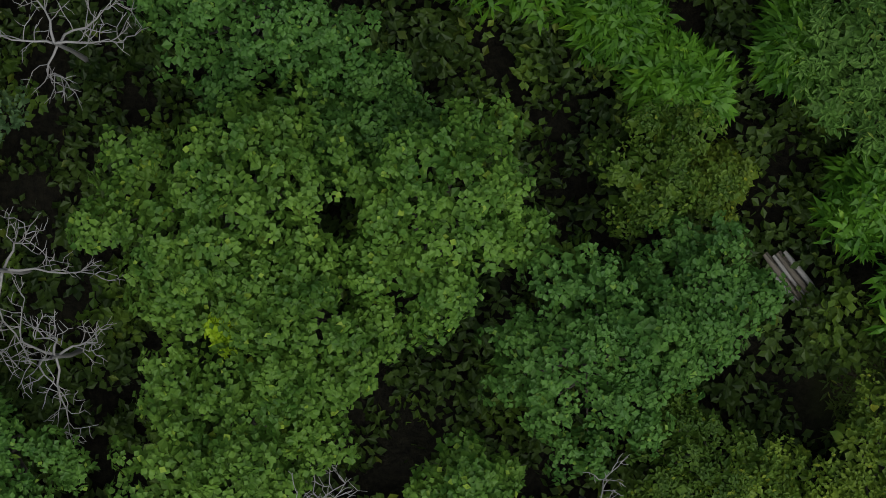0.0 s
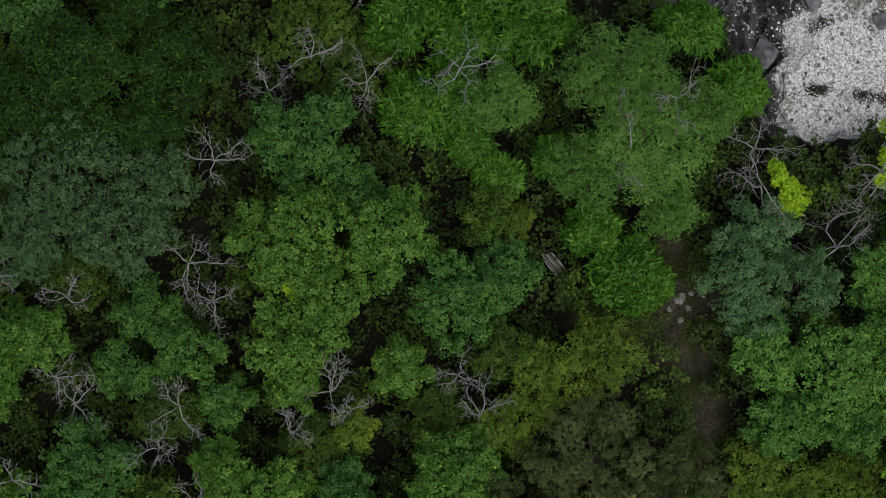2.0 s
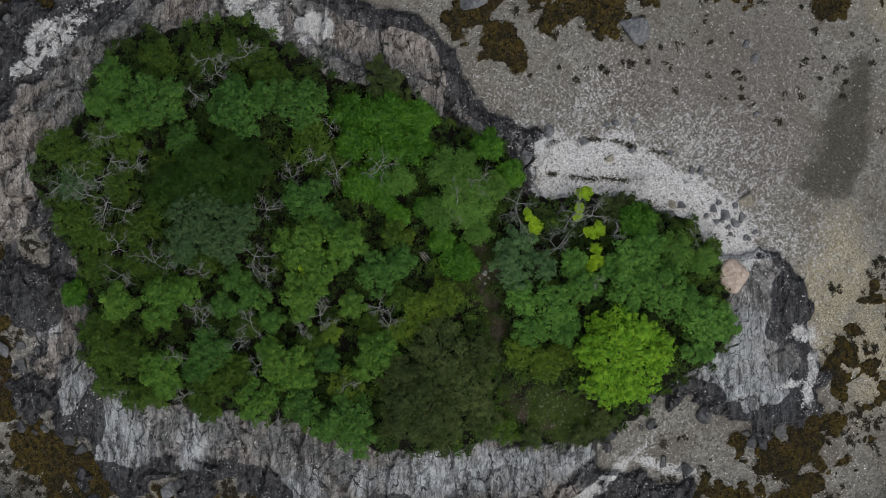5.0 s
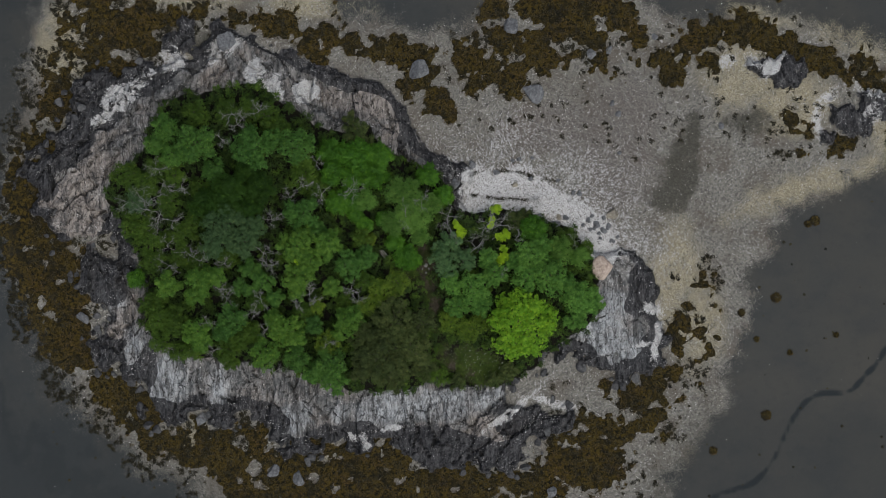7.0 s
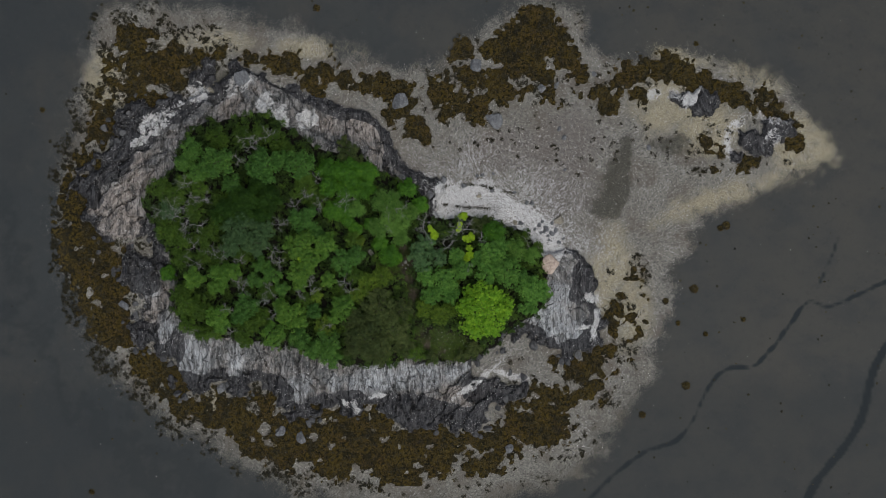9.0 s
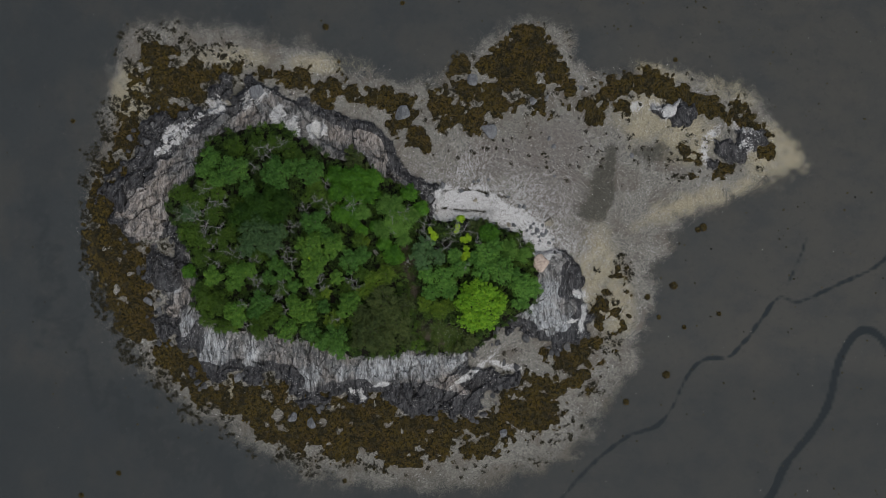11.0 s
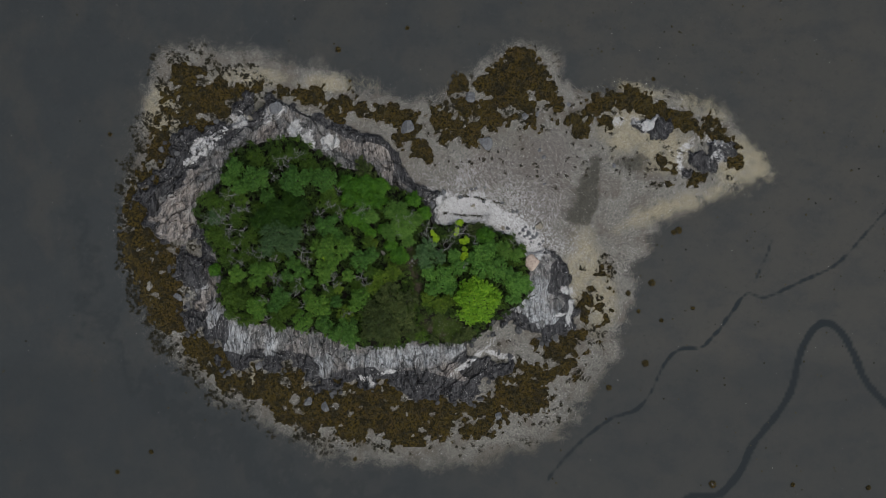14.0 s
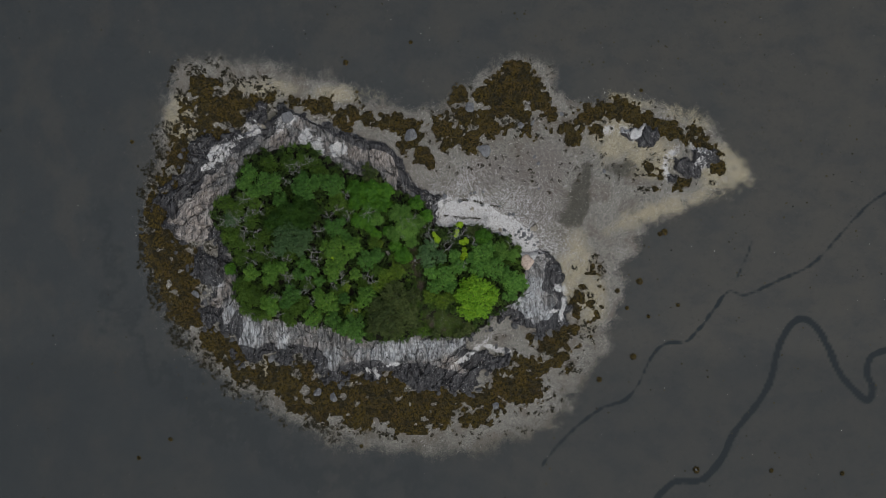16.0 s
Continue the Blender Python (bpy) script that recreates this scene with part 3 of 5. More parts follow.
SHELLS += [
    (6.2, -20.4, 1.9, 0.3, 0.8), (31.7, 21.1, 1.3, 1.1, 0.3), (33.9, 21.0, 0.6, 1.7, -0.5), (29.1, 21.1, 1.3, 0.9, 0.0), (41.2, 17.6, 1.5, 0.6, 0.7), (44.4, 18.2, 2.5, 0.9, -0.3),
    (39.3, 14.4, 0.6, 1.5, 0.0), (45.1, 15.0, 1.5, 1.4, 0.0), (29.8, -12.7, 0.1, 0.1, 0.0), (9.7, -17.4, 3.8, 0.6, -0.2), (-8.4, -20.0, 2.5, 0.4, 0.2),
]
SANDS = [
    (45.6, 9.0, 7.0, 1.4, 0.2), (35.5, 6.3, 4.7, 1.2, 0.4), (23.4, 0.1, 1.9, 3.1, 0.0),
    (30.8, 19.5, 4.7, 3.6, 0.0), (36.3, 16.4, 4.7, 3.1, 0.0), (50.2, 14.0, 4.7, 4.7, -0.7), (43.2, 24.5, 3.9, 2.0, -0.4), (30.8, 27.2, 3.9, 1.1, -0.3),
    (23.1, -3.0, 3.1, 4.7, -0.2), (-31.3, 28.4, 4.7, 1.2, 0.0), (-29.7, 22.2, 1.6, 0.9, 0.0), (-17.3, 27.6, 5.4, 1.2, 0.0),
    (-30.6, -21.3, 0.9, 0.8, 0.0), (-17.7, -22.4, 1.4, 1.1, 0.0), (26.2, -9.2, 2.0, 4.7, -0.2), (-46.0, 21.0, 2.0, 4.7, 0.2),
]
DAMPS = [
    (23.8, 8.6, 2.0, 4.7, -0.1), (22.7, 5.5, 2.0, 1.7, 0.0), (25.0, 13.3, 1.1, 2.8, 0.0), (-30.1, 23.0, 2.0, 1.7, 0.0), (31.6, 14.4, 2.6, 1.7, 0.0), (-11.1, 9.8, 1.1, 0.7, 0.0),
    
]
CREEK = [
    (17.5, -37.8), (21.5, -33.1), (27.5, -28.1), (31.9, -26.6), (34.4, -23.6), (36.9, -18.6),
    (39.4, -16.4), (42.9, -16.1), (45.4, -13.6), (47.9, -10.2), (50.4, -7.2), (53.4, -7.9),
    (59.4, -5.2), (65.4, -2.2), (71.4, 4.3), (75.3, 8.3), (79.3, 10.8),
]
RIVER = [
    (36.4, -45.6), (40.4, -41.1), (45.4, -40.6), (48.9, -37.1), (51.4, -32.1), (55.4, -27.1),
    (57.9, -22.6), (58.9, -18.1), (60.9, -13.6), (63.4, -12.1), (65.9, -13.6), (67.9, -17.1),
    (69.9, -21.6), (72.4, -24.6), (74.9, -26.6), (75.8, -24.6), (74.8, -21.6), (75.8, -18.6),
    (80.3, -17.1),
]
RILL = [
    (50.4, -7.2), (51.9, -4.7), (53.2, -1.7), (54.9, 2.3),
]
CLEARING = [
    (-7.4, -2.3, 1.0), (-6.2, -2.9, 1.1), (-5.2, -3.9, 1.1), (-4.5, -5.6, 0.9), (-4.1, -7.1, 0.8), (-3.7, -9.1, 0.8),
    (-3.3, -11.0, 1.0), (-2.8, -12.7, 1.3), (-0.7, -12.5, 1.7), (1.6, -13.3, 1.8), (3.9, -13.7, 1.1), (-4.9, -1.8, 0.8),
    (-5.3, -0.2, 0.5), 
]

d_shore, d_rock, d_wood, d_weed, d_beach = area(SHORE), area(ROCK), area(WOOD), area(WEEDS), area(BEACH)
d_creek, d_river, d_rill = stream(CREEK), stream(RIVER), stream(RILL)
LEDGE = [
    (-27.3, 25.2), (-23.5, 23.4), (-20.4, 21.9), (-16.8, 19.7), (-13.9, 18.5), (-10.3, 17.8),
    (-8.3, 16.2), (-7.2, 13.8), (-6.3, 11.8), (-4.2, 10.1), (-2.2, 8.7), (-0.8, 8.2),
]
d_ledge = stream(LEDGE)
OUTCROPS = [
    (32.1, 20.8, 1.9, 1.1, -0.3), (35.9, 19.9, 1.5, 1.7, -0.7), (43.0, 14.4, 2.6, 2.2, -0.5), (40.7, 12.8, 1.5, 1.3, 0.0), (45.2, 16.0, 1.9, 1.5, -0.5), (47.1, 16.7, 1.3, 1.0, 0.0),
]


TUFTED = [
    (3.7, 23.3, 3.1), (9.1, 23.3, 3.1), (14.5, 23.0, 3.3), (20.7, 21.4, 2.3), (0.6, 20.6, 2.3), (17.6, 25.7, 2.3),
    (36.3, 14.8, 1.7), (35.5, 11.7, 2.0), (25.4, -3.0, 3.4), (24.6, -9.2, 3.1), (24.6, -13.9, 3.1), (21.5, -19.3, 3.1),
]


def zones(x, y):
    """All the ground's fields at places x, y: height and covers."""
    wob = fbm(x * 0.35, y * 0.35, 3, 4) * 0.9 + fbm(x * 1.6, y * 1.6, 9, 3) * 0.28
    shore = sampled(d_shore, x, y) + wob * 1.1 + 1.3 * smooth(-5, -22, x) * smooth(6, -8, y)
    rock = np.maximum(sampled(d_rock, x, y) + wob * 0.35, ovals(x, y, OUTCROPS) + wob * 0.9 + 0.5 * fbm(x * 1.3, y * 0.8, 77, 3))
    main = sampled(d_rock, x, y) + wob * 0.35
    rock = np.maximum(rock, 0.55 - sampled(d_ledge, x, y) + wob * 0.25)
    south_west = np.maximum(smooth(-30, -36, x), smooth(-8, -14, y))
    rock = rock + (0.55 + 0.75 * south_west) * fbm(x * 0.7, y * 0.7, 27, 4) * (1 - smooth(0.6, 3.0, main)) * (x < 24)
    wood = sampled(d_wood, x, y) + wob * 0.5
    weed = sampled(d_weed, x, y) + wob * 0.9
    spots = blobs(x, y, WEED_SPOTS) + wob * 0.8
    beach = sampled(d_beach, x, y) + wob * 0.7
    gravel = smooth(-1.8, 2.3 + 2.2 * smooth(10, -20, x), shore)
    gravel = gravel * (1 - 0.5 * smooth(-26, -44, x + 0.4 * np.abs(y)) * smooth(6, 1, shore))
    patch = fbm(x * 0.22, y * 0.22, 21, 4)
    rocky = smooth(-0.15, 0.2, rock)
    c1, _, _, _, _ = cells(x * 0.85 + 0.3 * wob, y * 0.85, 140)
    c2, _, _, _, _ = cells(x * 2.1, y * 2.1 + 0.3 * wob, 150)
    clump = 1.7 * (0.42 - c1) + 0.6 * (0.4 - c2)
    weed, spots = weed + 1.1 * clump, spots + 0.9 * clump
    thin = smooth(-0.35, 0.35, weed) * (1 - smooth(0.1, 0.5, fbm(x * 0.5 + 4, y * 0.5, 33, 4) - 0.12 * weed - 0.5 * clump + 0.02))
    thin = np.maximum(thin, smooth(-0.25, 0.3, spots)) * (1 - rocky)
    pale = smooth(-0.9, 0.9, ovals(x, y, PALE_BEDS) + wob * 0.9)
    pink = smooth(-0.9, 0.9, ovals(x, y, PINK_BEDS) + wob * 0.9)
    wetrock = smooth(-0.7, 0.6, ovals(x, y, WET_BEDS) + wob * 0.9)
    slant = smooth(-1.5, 1.5, ovals(x, y, DIAGONAL) + wob)
    # bedrock: long tilted slabs with clefts between, bedded two ways
    beds = []
    for c, s, seed in ((0.98, 0.2, 40), (0.68, -0.73, 240)):
        gx, gy = x * c + y * s, y * c - x * s
        gx, gy = gx + 0.5 * fbm(x * 0.5, y * 0.5, seed + 21, 3), gy + 0.5 * fbm(x * 0.5 + 7, y * 0.5, seed + 22, 3)
        f1, f2, val, ox, oy = cells(gx * 0.62, gy * 0.2, seed)
        g1, g2, val2, ox2, oy2 = cells(gx * 1.9, gy * 0.75, seed + 10)
        own = rnd(np.round(val * 999), np.round(val * 77), 5)
        b = (val - 0.5) * 1.15 + ox * (val - 0.5) * 1.1 + oy * (own - 0.5) * 0.9
        b += (val2 - 0.5) * 0.22 + ox2 * (val2 - 0.5) * 0.4
        b -= 0.5 * (1 - smooth(0.0, 0.1, f2 - f1)) + 0.1 * (1 - smooth(0.0, 0.12, g2 - g1))
        beds.append(b + 0.13 * fbm(gx * 1.6, gy * 0.6, seed + 30, 4))
    slab = beds[0] + (beds[1] - beds[0]) * smooth(0.35, 0.65, slant)
    slab = slab * (1 - 0.45 * pale)
    calm = 1 - 0.85 * smooth(0.0, 2.0, wood)
    mud = 0.05 * fbm(x * 0.08, y * 0.08, 12, 3)
    rise = 0.55 * smooth(-0.5, 9, shore) + 0.75 * smooth(-5, 1.2, beach)
    bedrock = 0.25 + 0.85 * smooth(0, 0.7, rock) + 1.0 * smooth(0.3, 7, main) + 0.5 * smooth(4, 14, main) + slab * calm * (0.55 + 0.45 * smooth(0, 2, rock)) * (1 - 0.5 * smooth(12, 16, x))
    h = mud + rise + rocky * np.maximum(bedrock - 0.1, 0.1)
    h += thin * (0.12 + 0.1 * fbm(x * 1.4, y * 1.4, 80, 4))
    h += gravel * (1 - rocky) * 0.03 * fbm(x * 3, y * 3, 90, 2)
    creek = np.minimum(sampled(d_river, x, y) - 0.3, np.minimum(sampled(d_creek, x, y), sampled(d_rill, x, y) + 0.15)) + 0.12 * fbm(x * 0.8, y * 0.8, 15, 3)
    wet = 1 - smooth(0.14, 0.4, creek)
    h -= 0.012 * (1 - smooth(0.0, 1.0, creek)) * (1 - gravel)
    shell = np.clip(0.95 * smooth(-1.0, 0.6, beach) + 0.34 * smooth(-9, -0.5, beach) + (0.78 + 0.3 * patch) * smooth(-0.8, 0.8, ovals(x, y, SHELLS) + wob * 0.7) + 0.14 + patch * 0.12, 0, 1)
    sand = np.clip(smooth(-2.2, 1.6, ovals(x, y, SANDS) + wob), 0, 1) * (1 - smooth(-2, 0, beach))
    damp = smooth(-0.7, 0.9, ovals(x, y, DAMPS) + wob) + 0.75 * np.exp(-((shore + 5.0 + 2 * wob) / 1.6) ** 2) * smooth(10, -15, x) * smooth(20, 0, y) + 0.55 * smooth(-16, -21, y) * smooth(5, 0, shore)
    clear = smooth(-0.6, 0.6, blobs(x, y, CLEARING) + wob * 0.6)
    reach = 1.2 + 2.9 * smooth(-6, -15, y) + 3.2 * smooth(-31, -41, x) + 2.6 * smooth(-26, -33, x) * smooth(8, 12, y) + 0.9 * smooth(15, 19, x)
    tide = 1 - smooth(0.15 * reach, 1.15 * reach, main + patch * 0.8)
    tide = np.where(main < -0.5, 0.66, tide)
    tide = np.maximum(tide * (1 - 0.85 * np.maximum(pale, 0.8 * pink)), 1.3 * wetrock)
    ledge = sampled(d_ledge, x, y) + wob * 0.25
    tide = np.maximum(tide, 2.0 * (1 - smooth(0.35, 0.75, ledge)))
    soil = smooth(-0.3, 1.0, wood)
    return dict(h=h, rock=rocky, weed=thin, gravel=gravel, shell=shell, sand=sand, damp=np.clip(damp, 0, 1), tide=tide,
                soil=soil, water=wet * (1 - gravel), pale=pale, pink=pink, slant=slant, mauve=smooth(-2.5, 2.0, ovals(x, y, MAUVE) + wob), wood=wood, clear=clear, main=main, d_rock=rock, shore=shore, beach=beach)


def spread(inner, step, mid, step_mid, grow=1.35, far=2600):
    (a, b), (c, d) = inner, mid
    line = list(np.arange(c, a, step_mid)) + list(np.arange(a, b, step)) + list(np.arange(b, d + 0.01, step_mid))
    lo, hi, s = line[0], line[-1], step_mid
    while hi < far:
        s *= grow
        lo, hi = lo - s, hi + s
        line = [lo] + line + [hi]
    return np.array(line)


def build_ground():
    xs = spread((-52, 50), 0.21, (-84, 84), 0.4)
    ys = spread((-31, 33), 0.21, (-50, 50), 0.4)
    x, y = np.meshgrid(xs, ys)
    z = zones(x, y)
    nx, ny = len(xs), len(ys)
    i = (np.arange(nx - 1)[None, :] + np.arange(ny - 1)[:, None] * nx).ravel()
    me = mesh_from("ground", np.stack([x, y, z["h"]], -1).reshape(-1, 3), np.stack([i, i + 1, i + 1 + nx, i + nx], -1), GROUND, True)
    rough = ((z["rock"] > 0.5) & (z["wood"] < 0.3))[:-1, :-1].ravel()
    me.polygons.foreach_set("use_smooth", ~rough)
    for name, keys in (("zone_a", ("rock", "weed", "gravel")), ("zone_b", ("shell", "sand", "damp")), ("zone_c", ("tide", "soil", "water")), ("zone_d", ("pale", "pink", "slant"))):
        col = me.attributes.new(name, "FLOAT_COLOR", "POINT")
        rgba = np.ones((nx * ny, 4), np.float32)
        for k, key in enumerate(keys):
            rgba[:, k] = z[key].ravel()
        if name == "zone_c":
            rgba[:, 3] = z["clear"].ravel()
        if name == "zone_d":
            rgba[:, 3] = z["mauve"].ravel()
        col.data.foreach_set("color", rgba.ravel())
    return tagged(new("ground", me), "grey mud flat around a rocky islet with shell gravel", "ground", kind="structure")


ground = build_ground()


def level(x, y):
    return zones(np.atleast_1d(np.array(x, float)), np.atleast_1d(np.array(y, float)))["h"]


# ---- plants ----
def leaves(at, normal, rng, size, count, droop=0.3, wide=0.6, jitter=0.3):
    """Rosettes of folded leaf blades at places, facing along normals: vertices and faces."""
    m = len(at)
    normal = normal / np.linalg.norm(normal, axis=1, keepdims=True)
    helper = np.where(np.abs(normal[:, 2:3]) > 0.9, [[1.0, 0, 0]], [[0, 0, 1.0]])
    u = np.cross(normal, helper)
    u /= np.linalg.norm(u, axis=1, keepdims=True)
    v = np.cross(normal, u)
    turn = rng.uniform(0, 6.28, (m, 1)) + np.arange(count)[None, :] * 6.28 / count + rng.normal(0, 0.3, (m, count))
    out = np.cos(turn)[..., None] * u[:, None] + np.sin(turn)[..., None] * v[:, None]
    lift = rng.normal(0.25, jitter, (m, count, 1))
    way = out + lift * normal[:, None]
    way /= np.linalg.norm(way, axis=2, keepdims=True)
    side = np.cross(way, normal[:, None] + rng.normal(0, 0.25, (m, count, 3)))
    side /= np.linalg.norm(side, axis=2, keepdims=True)
    length = size * rng.uniform(0.65, 1.25, (m, count, 1))
    base = at[:, None] + out * size * 0.12 + rng.normal(0, size * 0.16, (m, count, 3))
    belly = base + way * length * 0.5
    tip = base + way * length + np.array([0, 0, -1.0]) * length * droop
    verts = np.stack([base, belly + side * length * wide * 0.5, tip, belly - side * length * wide * 0.5], 2).reshape(-1, 3)
    return verts, np.arange(len(verts)).reshape(-1, 4)


def tube(points, radii, sides=5):
    """A tapered tube along a bent line."""
    p = np.array(points)
    verts, faces = [], []
    for k, q in enumerate(p):
        d = p[min(k + 1, len(p) - 1)] - p[max(k - 1, 0)]
        d = d / (np.linalg.norm(d) + 1e-9)
        h = np.array([1.0, 0, 0]) if abs(d[2]) > 0.8 else np.array([0, 0, 1.0])
        u = np.cross(d, h)
        u /= np.linalg.norm(u)
        v = np.cross(d, u)
        for s in range(sides):
            a = 6.2832 * s / sides
            verts.append(q + radii[k] * (math.cos(a) * u + math.sin(a) * v))
    for k in range(len(p) - 1):
        for s in range(sides):
            t = (s + 1) % sides
            faces.append((k * sides + s, k * sides + t, (k + 1) * sides + t, (k + 1) * sides + s))
    return np.array(verts), np.array(faces)


def joined(pieces):
    verts, faces, off = [], [], 0
    for v, f in pieces:
        verts.append(v)
        faces.append(f + off)
        off += len(v)
    return np.concatenate(verts), np.concatenate(faces)


def bent(start, way, length, rng, steps=5, wander=0.35, rise=0.0):
    pts, d = [np.array(start, float)], np.array(way, float)
    for _ in range(steps):
        d = d + rng.normal(0, wander, 3) + np.array([0, 0, rise])
        d /= np.linalg.norm(d)
        pts.append(pts[-1] + d * length / steps)
    return pts


def limbs(base, top, rng, thick):
    """A bent tapered trunk."""
    line = [base, base * 0.6 + top * 0.4 + rng.normal(0, 0.06, 3), base * 0.3 + top * 0.7 + rng.normal(0, 0.08, 3), top]
    return mesh_from("trunk", *tube(line, [thick, thick * 0.75, thick * 0.55, thick * 0.3], 7), BARK, True)


def limb(start, end, rng, thick, material=None):
    mid = (start + end) / 2 + rng.normal(0, 0.12, 3)
    return mesh_from("limb", *tube([start, mid, end], [thick, thick * 0.65, thick * 0.2], 5), material or BARK, True)


KINDS = {  # leaf size, blades a rosette, rosettes a square metre of tuft, lobe size, width of blade, flatness, tuft size
    "maple": (0.12, 4, 46, 0.36, 0.9, 0.85, 0.42), "blue": (0.11, 4, 50, 0.34, 0.85, 0.9, 0.38), "bright": (0.12, 4, 46, 0.27, 0.9, 0.9, 0.38),
    "gold": (0.17, 5, 40, 0.4, 0.75, 0.8, 0.22), "sumac": (0.34, 7, 15, 0.38, 0.26, 0.6, 0.5), "olive": (0.095, 4, 62, 0.36, 0.65, 0.8, 0.32), "hazel": (0.1, 4, 56, 0.36, 0.65, 0.8, 0.32),
    "conifer": (0.1, 6, 56, 0.3, 0.4, 0.9, 0.36), "ash": (0.14, 5, 34, 0.42, 0.38, 0.6, 0.42), "grey": (0.1, 4, 56, 0.34, 0.75, 0.85, 0.34),
    "dark": (0.115, 4, 48, 0.35, 0.8, 0.85, 0.38), "locust": (0.24, 7, 22, 0.36, 0.3, 0.7, 0.46),
}
COUNT = [0]


def foliage_mass(rng, c, lr, flat, kind):
    """Round tufts of leaf rosettes, evenly spread over the upper side of round lobes: vertices and faces."""
    size, blades, dense, lobe, wide, _, tuft = KINDS[kind]
    spray = kind in ("sumac", "locust", "ash")
    squash = np.array([1, 1, flat])
    tufts, faces_out = [], []
    for k in range(len(c)):
        m = max(6, int(2.3 * (lr[k] / tuft) ** 2))
        up = 1 - (np.arange(m) + 0.5) / m * 1.2
        turn = np.arange(m) * 2.39996 + rng.uniform(0, 6.28)
        side = np.sqrt(np.clip(1 - up * up, 0, 1))
        d = np.stack([side * np.cos(turn), side * np.sin(turn), up], -1) + rng.normal(0, 0.13, (m, 3))
        t = c[k] + d * (max(lr[k] - tuft * 0.5, 0.02) * rng.uniform(0.74, 1.18, m))[:, None] * squash
        hidden = np.zeros(m, bool)
        for j in range(len(c)):
            if j != k:
                hidden |= ((((t - c[j]) / (lr[j] * squash)) ** 2).sum(1) < 0.42)
        tufts.append(t[~hidden])
        faces_out.append(d[~hidden])
    t, outward = np.concatenate(tufts), np.concatenate(faces_out)
    tr = tuft * rng.uniform(0.4, 0.66, len(t))
    k = np.maximum(4, dense * 6.0 * tr ** 2).astype(int)
    own = np.repeat(np.arange(len(t)), k)
    e = rng.normal(0, 1, (len(own), 3))
    e /= np.linalg.norm(e, axis=1, keepdims=True)
    e[:, 2] = np.where(e[:, 2] < -0.2, -e[:, 2], e[:, 2])
    p = t[own] + e * (tr[own] * rng.uniform(0.8, 1.05, len(own)))[:, None] * np.array([1, 1, 0.65 if spray else 0.85])
    inner_p, inner_n = [], []
    for q in range(len(c)):
        m = max(7, int(4 * (lr[q] / 0.3) ** 2))
        d = rng.normal(0, 1, (m, 3))
        d /= np.linalg.norm(d, axis=1, keepdims=True)
        d[:, 2] = np.where(d[:, 2] < -0.25, -d[:, 2], d[:, 2])
        inner_p.append(c[q] + (d * 0.5 * lr[q] - [0, 0, 0.2 * lr[q]]) * squash)
        inner_n.append(d + [0, 0, 0.3])
    inside = leaves(np.concatenate(inner_p), np.concatenate(inner_n), rng, 0.2, 3, wide=0.8)
    facing = e * 0.95 + outward[own] * 0.5 + np.array([0, 0, 0.35 if spray else 0.1])
    return joined([leaves(p, facing, rng, size, blades, wide=wide), inside])


def tree(kind, x, y, r, h, label, name="tree", category="tree", tone=1.0):
    """A tree of crown radius r and height h: tapered trunk with limbs, crown of leaf tufts over uneven lobes."""
    COUNT[0] += 1
    rng = np.random.default_rng(100 + COUNT[0])
    lobe, flat = KINDS[kind][3], KINDS[kind][5]
    z0 = float(level(x, y)[0]) - 0.05
    n = int(9 + 12 * min(r / 3, 1.4)) + (12 if kind == "bright" else 0)
    lr = r * lobe * rng.uniform(0.68, 1.08, n)
    rad = (r - lr * 0.95) * np.sqrt(np.linspace(0.02, 1, n))
    ang = np.arange(n) * 2.4 + rng.normal(0, 0.25, n)
    dome = np.sqrt(np.clip(1 - (rad / r) ** 2, 0.05, 1))
    lz = np.minimum(h * (0.06 + 0.82 * dome) + rng.normal(0, 0.07 * h, n), h - lr * flat)
    c = np.stack([rad * np.cos(ang), rad * np.sin(ang), lz], -1)
    root = thing(name, (x, y, z0), label, category, "trees of the islet" if category == "tree" else "shrubs of the islet")
    base, top = np.array([0, 0, -0.15]), np.array([0, 0, h * 0.48])
    trunk = part("trunk", limbs(base, top, rng, 0.05 + 0.04 * r), root, "brown bark trunk")
    for q in c - np.array([0, 0, 0.45]) * lr[:, None]:
        part("limb", limb(top * rng.uniform(0.35, 0.8), q * [0.85, 0.85, 1], rng, 0.02 + 0.014 * r), trunk)
    crown = part("crown", mesh_from("crown", *foliage_mass(rng, c, lr, flat, kind), LEAF[kind]), root)
    tone *= rng.uniform(0.88, 1.12)
    crown.color = (tone, tone, tone, 1)
    return root


def plant(kind, spots, label, name="tree", category="tree", grow=1.45, tone=1.0):
    return [tree(kind, x, y, r * 1.08, h * grow, label, name, category, tone) for x, y, r, h in spots]


